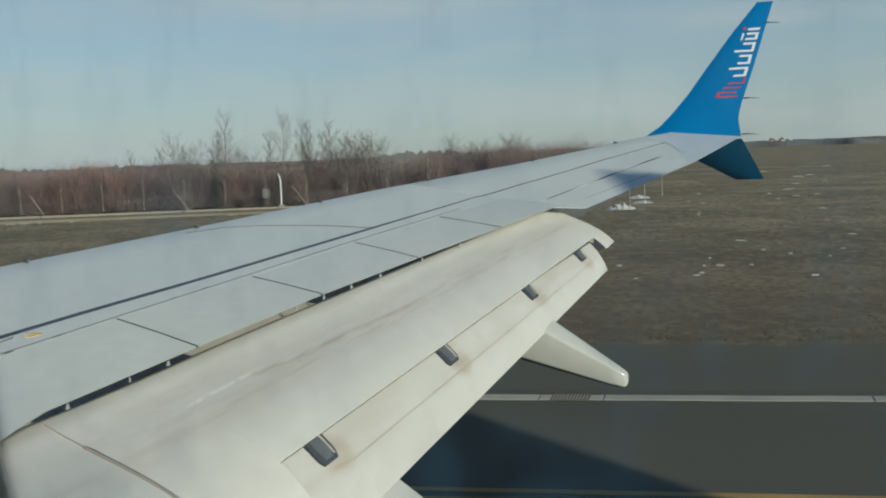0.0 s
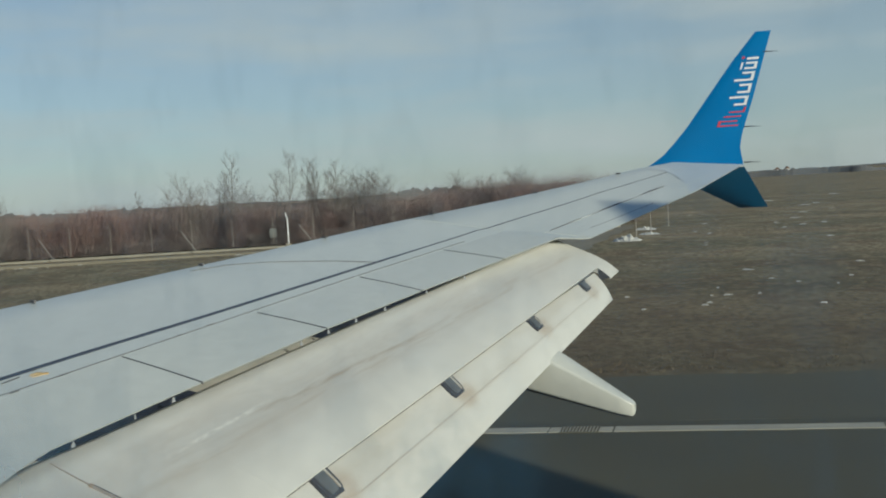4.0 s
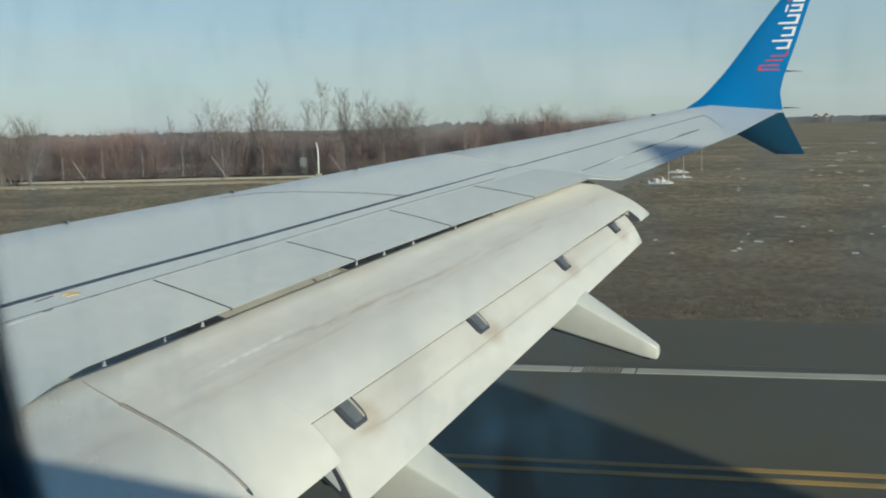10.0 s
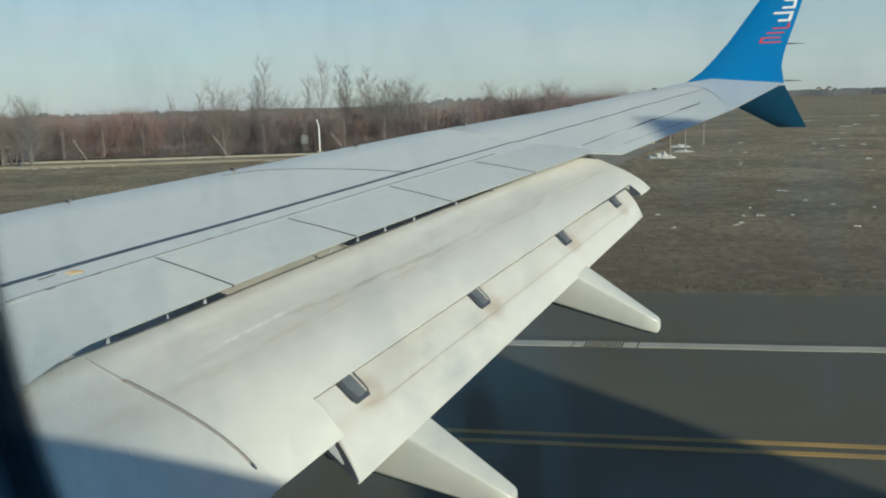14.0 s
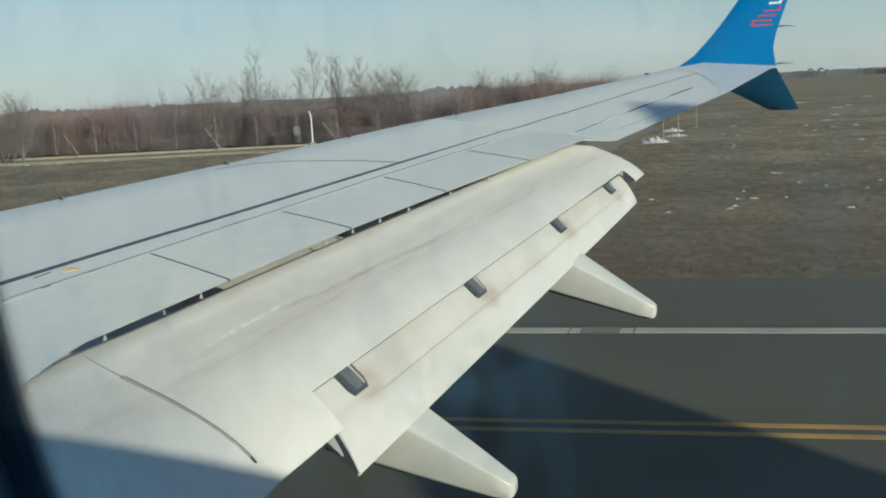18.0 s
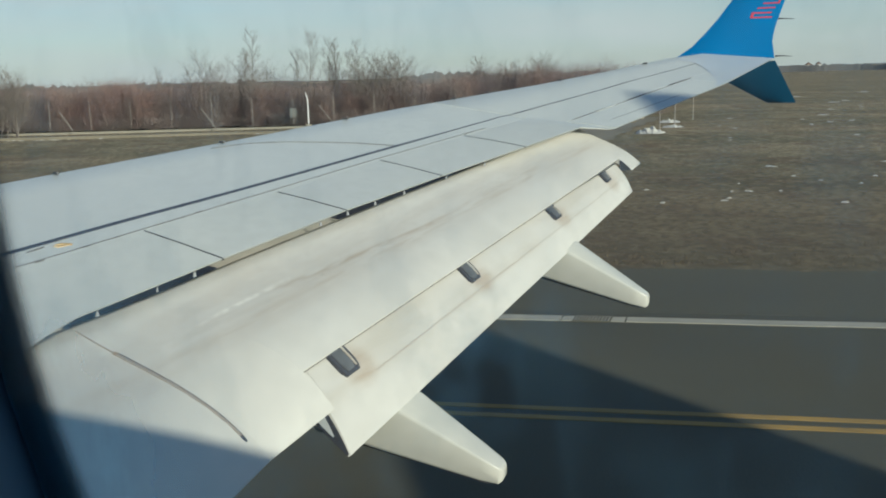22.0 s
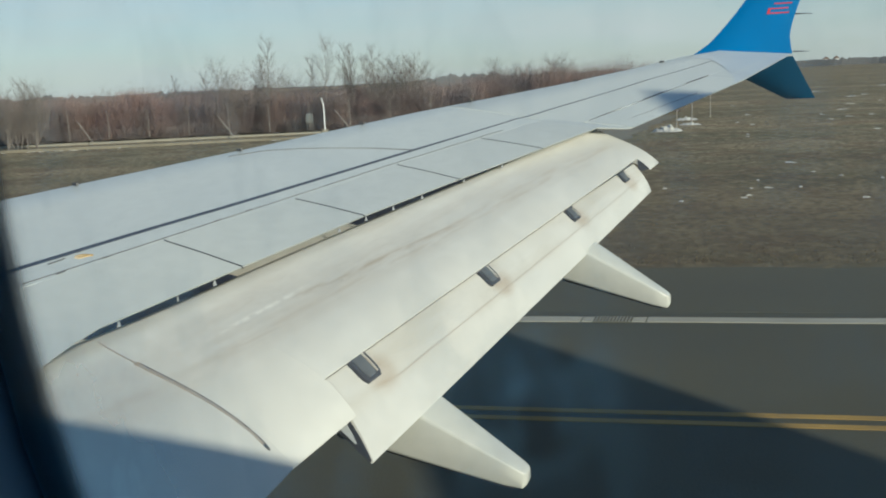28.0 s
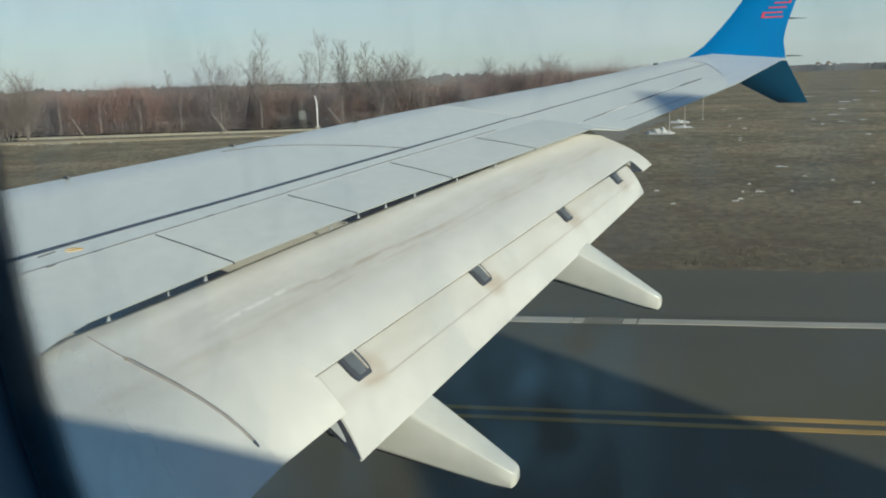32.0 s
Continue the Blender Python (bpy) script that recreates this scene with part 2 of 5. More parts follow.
M["blueshade"] = material("winglet_blue_shaded", (0.014, 0.115, 0.235), 0.32, 0.0, (0.010, 0.095, 0.20), 0.9, 6.0, 0.5, coat=0.2)
M["gap"] = material("rubber_seal_dark", (0.055, 0.06, 0.075), 0.7, 0.0, (0.03, 0.03, 0.04), 3.0, 14.0, 0.6)
M["joint"] = material("blue_black_sealant", (0.070, 0.080, 0.105), 0.6, 0.0, (0.045, 0.052, 0.075), 3.0, 14.0, 0.6)
M["cove"] = material("flap_cove_shade", (0.018, 0.024, 0.045), 0.7, 0.0, (0.075, 0.08, 0.10), 3.5, 14.0, 0.6)
M["covepale"] = material("flap_cove_pale", (0.46, 0.44, 0.40), 0.6, 0.0, (0.34, 0.315, 0.28), 4.0, 16.0, 0.6)
M["tab"] = material("seal_tab_grey", (0.30, 0.31, 0.32), 0.6, 0.0, (0.20, 0.20, 0.20), 6.0, 20.0, 0.6)
M["line"] = material("panel_joint_grey", (0.11, 0.105, 0.105), 0.7, 0.0, (0.20, 0.19, 0.18), 3.0, 20.0, 0.7)
M["brown"] = material("seam_sealant_brown", (0.37, 0.32, 0.27), 0.6, 0.0, (0.36, 0.31, 0.27), 4.0, 20.0, 0.7)
M["steel"] = material("bracket_steel", (0.19, 0.20, 0.205), 0.45, 0.4, (0.09, 0.095, 0.10), 6.0, 25.0, 0.6)
M["soot"] = material("grease_stain", (0.30, 0.22, 0.15), 0.6, 0.0, (0.45, 0.36, 0.26), 5.0, 18.0, 0.8)
M["yellowmark"] = material("yellow_marking", (0.62, 0.36, 0.06), 0.6, 0.0, (0.55, 0.50, 0.42), 8.0, 20.0, 0.6)
M["white"] = material("white_lettering", (0.80, 0.80, 0.80), 0.4, 0.0, (0.72, 0.72, 0.72), 3.0, 9.0, 0.4)
M["red"] = material("red_lettering", (0.62, 0.06, 0.08), 0.4, 0.0, (0.55, 0.05, 0.07), 3.0, 9.0, 0.4)
M["skin"] = material("fuselage_white_paint", (0.70, 0.70, 0.70), 0.3, 0.0, (0.62, 0.62, 0.62), 0.7, 5.0, 0.4)
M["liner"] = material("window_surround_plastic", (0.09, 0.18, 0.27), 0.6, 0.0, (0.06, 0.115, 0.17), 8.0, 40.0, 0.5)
def grass_material():
    """Short winter turf: broad worn areas, streaks along the mowing direction and a fine speckle."""
    m = bpy.data.materials.new("dry_winter_grass")
    m.use_nodes = True
    nt = m.node_tree
    b = nt.nodes["Principled BSDF"]
    b.inputs["Roughness"].default_value = 0.95
    b.inputs["Specular IOR Level"].default_value = 0.2
    geo = nt.nodes.new("ShaderNodeNewGeometry")
    col = None
    for scale, stretch, lo, hi, c2, am, rough in (
            (0.040, (1, 0.4, 1), 0.46, 0.53, (0.420, 0.325, 0.195), 0.95, 0.50),
            (0.075, (1, 0.25, 1), 0.46, 0.54, (0.165, 0.155, 0.097), 0.85, 0.55),
            (0.25, (1, 0.5, 1), 0.47, 0.57, (0.360, 0.305, 0.200), 0.60, 0.60),
            (0.22, (1, 0.75, 1), 0.48, 0.56, (0.150, 0.122, 0.080), 0.60, 0.60),
            (0.42, (1, 0.85, 1), 0.50, 0.57, (0.205, 0.132, 0.082), 0.65, 0.65),
            (1.4, (1, 0.8, 1), 0.49, 0.59, (0.440, 0.355, 0.220), 0.70, 0.70),
            (4.0, (1, 1, 1), 0.48, 0.57, (0.095, 0.080, 0.050), 0.80, 0.70)):
        mp = nt.nodes.new("ShaderNodeMapping")
        mp.inputs["Scale"].default_value = stretch
        mp.inputs["Rotation"].default_value = (0, 0, -0.115)
        nt.links.new(geo.outputs["Position"], mp.inputs["Vector"])
        nz = nt.nodes.new("ShaderNodeTexNoise")
        nz.inputs["Scale"].default_value, nz.inputs["Detail"].default_value, nz.inputs["Roughness"].default_value = scale, 6.0, rough
        nt.links.new(mp.outputs["Vector"], nz.inputs["Vector"])
        r = nt.nodes.new("ShaderNodeMapRange")
        r.inputs["From Min"].default_value, r.inputs["From Max"].default_value, r.inputs["To Max"].default_value = lo, hi, am
        nt.links.new(nz.outputs["Fac"], r.inputs["Value"])
        x = nt.nodes.new("ShaderNodeMix")
        x.data_type = "RGBA"
        nt.links.new(r.outputs["Result"], x.inputs["Factor"])
        if col is None:
            x.inputs["A"].default_value = (0.325, 0.268, 0.168, 1)
        else:
            nt.links.new(col, x.inputs["A"])
        x.inputs["B"].default_value = (*c2, 1)
        col = x.outputs["Result"]
    # bare, trampled earth in a ragged verge along the shoulder
    lean = nt.nodes.new("ShaderNodeMapping")
    lean.inputs["Rotation"].default_value = (0, 0, -0.115)
    sep = nt.nodes.new("ShaderNodeSeparateXYZ")
    wob = nt.nodes.new("ShaderNodeTexNoise")
    wob.inputs["Scale"].default_value, wob.inputs["Detail"].default_value, wob.inputs["Roughness"].default_value = 0.22, 6.0, 0.7
    away = nt.nodes.new("ShaderNodeMath")
    away.operation = "MULTIPLY_ADD"
    away.inputs[1].default_value = 16.0
    verge = nt.nodes.new("ShaderNodeMapRange")
    verge.inputs["From Min"].default_value, verge.inputs["From Max"].default_value = 31.0, 60.0
    verge.inputs["To Min"].default_value, verge.inputs["To Max"].default_value = 0.70, 0.0
    soil = nt.nodes.new("ShaderNodeMix")
    soil.data_type = "RGBA"
    soil.inputs["B"].default_value = (0.130, 0.102, 0.068, 1)
    nt.links.new(geo.outputs["Position"], lean.inputs["Vector"])
    nt.links.new(lean.outputs["Vector"], sep.inputs["Vector"])
    nt.links.new(geo.outputs["Position"], wob.inputs["Vector"])
    nt.links.new(wob.outputs["Fac"], away.inputs[0])
    nt.links.new(sep.outputs["X"], away.inputs[2])
    nt.links.new(away.outputs["Value"], verge.inputs["Value"])
    nt.links.new(verge.outputs["Result"], soil.inputs["Factor"])
    nt.links.new(col, soil.inputs["A"])
    nt.links.new(soil.outputs["Result"], b.inputs["Base Color"])
    bp = nt.nodes.new("ShaderNodeBump")
    bp.inputs["Strength"].default_value, bp.inputs["Distance"].default_value = 1.0, 0.06
    nt.links.new(nz.outputs["Fac"], bp.inputs["Height"])
    nt.links.new(bp.outputs["Normal"], b.inputs["Normal"])
    return m


M["grass"] = grass_material()
M["tuft"] = material("dry_grass_blades", (0.150, 0.116, 0.074), 0.95, 0.0, (0.12, 0.092, 0.06), 0.4, 3.0, 0.8, island=0.35)
M["asphalt"] = material("taxiway_asphalt", (0.100, 0.093, 0.064), 0.85, 0.0, (0.060, 0.058, 0.045), 0.16, 1.6, 0.85, 0.5, 60.0, stretch=(1, 0.45, 1))
M["shoulder"] = material("shoulder_asphalt", (0.106, 0.098, 0.067), 0.9, 0.0, (0.078, 0.073, 0.056), 0.15, 3.0, 0.7, 0.5, 60.0, stretch=(1, 0.45, 1))
M["whitepaint"] = material("worn_white_line", (0.41, 0.385, 0.32), 0.85, 0.0, (0.30, 0.28, 0.225), 0.9, 9.0, 0.8)
M["yellowpaint"] = material("worn_yellow_line", (0.42, 0.265, 0.075), 0.85, 0.0, (0.22, 0.155, 0.065), 1.1, 11.0, 0.85)
M["barpaint"] = material("orange_yellow_bar", (0.62, 0.33, 0.055), 0.8, 0.0, (0.46, 0.25, 0.05), 1.2, 7.0, 0.7)
M["redpaint"] = material("red_painted_panel", (0.34, 0.085, 0.080), 0.8, 0.0, (0.24, 0.06, 0.06), 1.0, 9.0, 0.7)
M["gravel"] = material("perimeter_track", (0.25, 0.22, 0.165), 0.95, 0.0, (0.18, 0.155, 0.11), 0.2, 3.0, 0.8)
M["concrete"] = material("pale_concrete", (0.33, 0.30, 0.24), 0.9, 0.0, (0.25, 0.23, 0.19), 0.7, 8.0, 0.7, 0.4, 50.0)
M["snow"] = material("old_snow", (0.54, 0.525, 0.49), 0.8, 0.0, (0.42, 0.40, 0.36), 1.0, 8.0, 0.6, 0.5, 15.0)
M["hedge"] = material("bare_red_twigs", (0.212, 0.168, 0.154), 0.95, 0.0, (0.120, 0.108, 0.106), 0.10, 0.22, 0.95, island=0.03, spots2=(0.275, 0.160, 0.134))
M["scrub"] = material("bare_grey_twigs", (0.210, 0.178, 0.161), 0.95, 0.0, (0.125, 0.112, 0.106), 0.10, 0.22, 0.9, island=0.03, spots2=(0.225, 0.165, 0.145))
M["bark"] = material("tree_bark_grey", (0.215, 0.188, 0.168), 0.95, 0.0, (0.145, 0.125, 0.112), 0.6, 6.0, 0.7)
M["post"] = material("fence_post_concrete", (0.30, 0.27, 0.24), 0.9, 0.0, (0.30, 0.29, 0.27), 2.0, 9.0, 0.6)
M["far"] = material("far_wooded_hills", (0.130, 0.130, 0.135), 1.0, 0.0, (0.105, 0.105, 0.112), 0.004, 0.03, 0.8)
M["house"] = material("far_house_wall", (0.66, 0.66, 0.65), 0.9, 0.0, (0.40, 0.39, 0.37), 0.5, 3.0, 0.5)
M["roof"] = material("far_house_roof", (0.22, 0.15, 0.12), 0.9, 0.0, (0.16, 0.12, 0.10), 0.5, 3.0, 0.5)
M["signyellow"] = material("sign_yellow", (0.72, 0.47, 0.03), 0.5, 0.0, (0.62, 0.40, 0.03), 1.5, 9.0, 0.5)
M["black"] = material("sign_black", (0.018, 0.020, 0.028), 0.5, 0.0, (0.03, 0.03, 0.03), 2.0, 9.0, 0.5)
M["greymetal"] = material("galvanised_box", (0.20, 0.21, 0.20), 0.6, 0.3, (0.14, 0.13, 0.12), 2.0, 9.0, 0.6)


# ---- helpers for building ----
def thing(name, at=(0, 0, 0), label="", category="", group="", kind=""):
    e = new(name)
    e.location = at
    return tagged(e, label, category, group, kind)


def link_mesh(name, verts, faces, mat, parent=None, label="", smooth=False):
    me = bpy.data.meshes.new(name)
    me.from_pydata([tuple(v) for v in verts], [], faces)
    me.materials.append(mat)
    if smooth:
        me.polygons.foreach_set("use_smooth", [True] * len(me.polygons))
        me.set_sharp_from_angle(angle=radians(40))
    me.update()
    ob = new(name, me)
    if parent is not None:
        ob.parent = parent
        base = Vector(parent.location) if parent.parent is None else Vector(parent.parent.location) + Vector(parent.location)
        ob.location = -base
    if label:
        tagged(ob, label)
    return ob


def chord_attr(ob, fn):
    """Stores how far along the chord each point lies."""
    at = ob.data.attributes.new("chord", "FLOAT", "POINT")
    at.data.foreach_set("value", [fn(v.co) for v in ob.data.vertices])


def loft(sections, closed=True, caps=True):
    """Faces through rings of equally many points."""
    n = len(sections[0])
    verts = [p for s in sections for p in s]
    faces = []
    for i in range(len(sections) - 1):
        for j in range(n if closed else n - 1):
            k = (j + 1) % n
            faces.append((i * n + j, i * n + k, (i + 1) * n + k, (i + 1) * n + j))
    if caps and closed:
        faces.append(tuple(range(n - 1, -1, -1)))
        faces.append(tuple(range((len(sections) - 1) * n, len(sections) * n)))
    return verts, faces


def box(c, s, rz=0.0, bevel=0.0):
    bm = bmesh.new()
    bmesh.ops.create_cube(bm, size=1.0, matrix=Matrix.Translation(c) @ Matrix.Rotation(rz, 4, "Z") @ Matrix.Diagonal((*s, 1)))
    if bevel:
        bmesh.ops.bevel(bm, geom=bm.edges[:], offset=bevel, segments=2, affect="EDGES", profile=0.5)
    v = [x.co.copy() for x in bm.verts]
    bm.verts.index_update()
    f = [tuple(x.index for x in q.verts) for q in bm.faces]
    bm.free()
    return v, f


def tube(path, radii, sides=6):
    rings = []
    for i, p in enumerate(path):
        a = Vector(path[max(i - 1, 0)])
        b = Vector(path[min(i + 1, len(path) - 1)])
        d = (b - a).normalized()
        u = d.cross(Vector((0, 0, 1)) if abs(d.z) < 0.9 else Vector((1, 0, 0))).normalized()
        w = d.cross(u)
        rings.append([Vector(p) + radii[i] * (math.cos(2 * math.pi * k / sides) * u + math.sin(2 * math.pi * k / sides) * w) for k in range(sides)])
    return loft(rings)


def lerp(a, b, t):
    return a + (b - a) * t


def table(rows, x):
    """Straight interpolation in rows of x, value, value..."""
    if x <= rows[0][0]:
        i = 0
    else:
        i = min(max(k for k in range(len(rows)) if rows[k][0] <= x), len(rows) - 2)
    t = (x - rows[i][0]) / (rows[i + 1][0] - rows[i][0])
    return [lerp(p, q, t) for p, q in zip(rows[i][1:], rows[i + 1][1:])]


# ---- the aircraft: starboard wing, fuselage, fin ----
aircraft = thing("aircraft", (0, 0, 0), "white and grey jet airliner with blue winglet and lowered flaps", "aircraft")

FORE = [(1.9, -1.90, 2.58), (5.78, -3.90, 2.98), (7.55, -4.82, 3.16), (9.95, -5.83, 3.37), (11.99, -6.62, 3.55), (13.9, -7.86, 3.76), (15.26, -8.72, 3.93), (16.34, -9.34, 4.07), (17.06, -9.74, 4.13)]
SPOIL = [(1.9, -6.90, 2.22), (5.2, -6.89, 2.54), (5.78, -6.81, 2.61), (6.96, -7.12, 2.75), (8.24, -7.47, 2.90), (9.58, -7.83, 3.026), (12.05, -8.675, 3.303)]
TAIL = [(12.35, -8.985, 3.262), (15.02, -10.14, 3.70), (17.06, -10.79, 4.03)]
HINGE = [(1.9, -6.05, 2.35), (5.3, -6.02, 2.70), (6.13, -6.08, 2.78), (7.17, -6.38, 2.89), (8.44, -6.77, 3.01), (9.75, -7.14, 3.145), (12.35, -7.98, 3.398)]


AFT = SPOIL + TAIL
MID = HINGE + [(13.2, -8.35, 3.535), (14.5, -8.93, 3.75), (17.06, -10.2, 4.086)]


def aft_edge(x):
    return table(AFT, x)


def top(x, y):
    """Height of the wing's upper surface."""
    yf, zf = table(FORE, x)
    ym, zm = table(MID, x)
    ya, za = aft_edge(x)
    return lerp(zf, zm, (y - yf) / (ym - yf)) if y > ym else lerp(zm, za, (y - ym) / (ya - ym))


def wing_section(x, rear):
    """A closed ring at span x: over the top from the rear to the nose and back underneath."""
    yf, zf = table(FORE, x)
    yr, zr = rear
    c = yf - yr
    th = 0.115 * c + 0.02
    ring = []
    ym = table(MID, x)[0]
    ys = (yr, (yr + ym) / 2, ym, (ym + yf) / 2, yf) if yr < ym - 0.01 else [lerp(yr, yf, t) for t in (0.0, 0.25, 0.5, 0.75, 1.0)]
    for y in ys:
        ring.append(Vector((x, y, top(x, y))))
    nose = 0.045 * c + 0.05
    for a in (25, 50, 75, 100, 130, 160):
        r = radians(a)
        ring.append(Vector((x, yf + nose * 1.3 * math.sin(r), zf - th * 0.42 * (1 - math.cos(r)))))
    for t in (0.85, 0.6, 0.35, 0.12):
        y = lerp(yr, yf, t)
        ring.append(Vector((x, y, lerp(zr - 0.035, zf - th * 0.95, min(1, t * 1.25)))))
    ring.append(Vector((x, yr, zr - 0.03)))
    return ring


xs_in = [1.9, 3.5, 5.3, 5.78, 6.13, 6.6, 7.17, 7.55, 8.44, 9.0, 9.75, 9.95, 11.2, 11.99, 12.34]
xs_out = [12.36, 13.0, 13.9, 14.6, 15.26, 15.9, 16.34, 16.7, 17.02]
v, f = loft([wing_section(x, table(HINGE, x)) for x in xs_in])
link_mesh("wing_box", v, f, M["wing"], aircraft, "light grey painted wing skin", True)


def hinge_y(x):
    return table([(12.36, -8.43, 0), (13.12, -8.78, 0), (15.12, -9.68, 0), (17.02, -10.40, 0)], x)[0]


v, f = loft([wing_section(x, (hinge_y(x), top(x, hinge_y(x)))) for x in xs_out])
link_mesh("outer_wing", v, f, M["wing"], aircraft, "light grey outer wing skin", True)


def plate(name, xa, xb, front, rear, mat, steps=6, thick=0.03, label="", gap=0.008):
    """A control surface panel between two lines across the span."""
    secs = []
    for i in range(steps + 1):
        x0 = lerp(xa + gap, xb - gap, i / steps)
        pf, pr = front(x0), rear(x0)
        ring = [Vector((pr[0], pr[1], pr[2])), Vector((lerp(pr[0], pf[0], .5), lerp(pr[1], pf[1], .5), lerp(pr[2], pf[2], .5) + 0.004)), Vector(pf),
                Vector((pf[0], pf[1], pf[2] - thick * 2.2)), Vector((pr[0], pr[1] + 0.012, pr[2] - thick * 0.35))]
        secs.append(ring)
    v, f = loft(secs)
    return link_mesh(name, v, f, mat, aircraft, label, True)


def sp_front(x):
    xh = x + 0.19
    y, z = table(HINGE, xh)
    return (xh, y - 0.012, top(xh, y) + 0.002)


def sp_rear(x):
    y, z = table(SPOIL, x)
    return (x, y, z)


def sp_front_in(x):
    y, z = table(HINGE, x)
    return (x, y - 0.012, top(x, y) + 0.002)


for xa, xb in ((5.62, 6.96), (6.96, 8.24), (8.24, 9.58), (9.58, 10.93), (10.93, 12.05)):
    plate("spoiler", xa, xb, sp_front, sp_rear, M["spoiler"], gap=0.006, label="light grey spoiler panel")
plate("inner_spoiler", 3.3, 5.640, lambda x: (x + 0.19 * (x - 3.3) / 2.32, *sp_front_in(x + 0.19 * (x - 3.3) / 2.32)[1:]), sp_rear, M["spoiler"], label="light grey inboard spoiler panel")
plate("fixed_panel", 12.05, 12.38, sp_front_in, lambda x: (x, *aft_edge(x)), M["wing"], steps=4, gap=0.002, label="light grey fixed panel beside the aileron")
# dark joints between neighbouring spoilers
for x in (6.96, 8.24, 9.58, 10.93):
    pf, pr = Vector(sp_front(x)), Vector(sp_rear(x))
    v, f = loft([[p + Vector((dx, 0, dz)) for dx, dz in ((-w, -0.012), (-w, 0.0045), (w, 0.0045), (w, -0.012))] for p, w in ((pf, 0.0025), (pf.lerp(pr, 0.5) + Vector((0, 0, 0.004)), 0.0032), (pr, 0.004))])
    link_mesh("spoiler_joint", v, f, M["gap"], aircraft, "dark joint between spoiler panels")
# hollow under the spoilers: shade coloured in, pale near the root and second panel
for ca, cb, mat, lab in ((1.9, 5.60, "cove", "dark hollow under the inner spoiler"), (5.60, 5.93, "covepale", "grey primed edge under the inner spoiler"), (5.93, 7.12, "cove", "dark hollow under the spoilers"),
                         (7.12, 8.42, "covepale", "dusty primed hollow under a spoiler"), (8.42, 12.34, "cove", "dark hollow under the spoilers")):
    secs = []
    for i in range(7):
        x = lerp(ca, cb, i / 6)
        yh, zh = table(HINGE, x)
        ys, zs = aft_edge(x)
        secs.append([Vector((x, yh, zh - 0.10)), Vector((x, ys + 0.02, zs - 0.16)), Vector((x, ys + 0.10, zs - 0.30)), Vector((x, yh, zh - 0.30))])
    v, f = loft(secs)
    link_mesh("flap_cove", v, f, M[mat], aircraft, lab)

# small pale triangular seal tabs hanging in the slot
for x, wide in ((5.98, 0.05), (6.42, 0.02), (6.72, 0.05), (7.95, 0.05), (8.27, 0.045), (8.62, 0.05), (9.02, 0.06), (9.66, 0.045), (10.25, 0.05)):
    ys, zs = table(SPOIL, x)
    wide *= 0.5
    a = Vector((x, ys + 0.012, zs - 0.048))
    rings = [[a + Vector((-wide / 2, d, 0)), a + Vector((wide / 2, d - 0.3 * wide, 0.0)), a + Vector((wide * 0.45, d, 0.034)), a + Vector((wide * 0.1, d, 0.030))] for d in (0.0, 0.008)]
    v, f = loft(rings)
    link_mesh("seal_tab", v, f, M["tab"], aircraft, "small pale seal tab")

# aileron and its tab
plate("aileron", 12.40, 15.04, lambda x: (x + 0.0, hinge_y(x) - 0.012, top(x, hinge_y(x))), lambda x: (x, *table(TAIL, x)), M["wing"], label="light grey aileron")
plate("tip_trailing_edge", 15.04, 17.02, lambda x: (x, hinge_y(x) - 0.004, top(x, hinge_y(x))), lambda x: (x, *table(TAIL, x)), M["wing"], gap=0.002, label="grey fixed trailing edge")


def strip(name, pts, width, mat, lift=0.004, label="", fn=top, steps=10, parent=aircraft):
    """A narrow raised band over the wing along points x, y (and a width for each)."""
    ws = width if isinstance(width, (list, tuple)) else [width] * len(pts)
    fine = []
    for (a, wa), (b, wb) in zip(zip(pts, ws), zip(pts[1:], ws[1:])):
        for i in range(steps):
            fine.append((lerp(a[0], b[0], i / steps), lerp(a[1], b[1], i / steps), lerp(wa, wb, i / steps)))
    fine.append((*pts[-1], ws[-1]))
    rings = []
    for i, (x, y, w) in enumerate(fine):
        p, q = fine[max(i - 1, 0)], fine[min(i + 1, len(fine) - 1)]
        d = Vector((q[0] - p[0], q[1] - p[1])).normalized() * (w / 2)
        l, r = (x - d.y, y + d.x), (x + d.y, y - d.x)
        rings.append([Vector((*l, fn(*l) - 0.003)), Vector((*l, fn(*l) + lift)), Vector((*r, fn(*r) + lift)), Vector((*r, fn(*r) - 0.003))])
    v, f = loft(rings)
    return link_mesh(name, v, f, mat, parent, label)


strip("skin_joint", [(3.2, -4.87), (4.6, -5.30), (6.4, -5.85), (7.93, -6.36), (10.34, -7.12), (11.19, -7.39), (12.18, -7.70), (13.02, -8.12), (13.94, -8.61), (15.03, -9.15), (16.3, -9.76)], [0.052, 0.052, 0.052, 0.046, 0.038, 0.020, 0.016, 0.013, 0.011, 0.010, 0.009], M["joint"], label="dark sealed joint across the wing")
strip("hinge_joint", [(3.6, -5.985), (5.3, -5.985), (6.15, -6.04), (7.18, -6.355), (8.73, -6.80), (9.76, -7.105), (11.6, -7.70)], 0.006, M["line"], label="thin grey hinge joint")
strip("skin_seam", [(9.3, -5.66), (9.63, -5.86), (9.86, -6.12), (10.04, -6.41), (10.22, -6.75), (10.34, -7.10)], [0.006, 0.008, 0.010, 0.012, 0.014, 0.014], M["line"], label="curved skin seam")
strip("hinge_joint", [(12.5, -8.50), (13.12, -8.77), (14.37, -9.35), (15.12, -9.67)], 0.011, M["line"], label="aileron hinge joint")
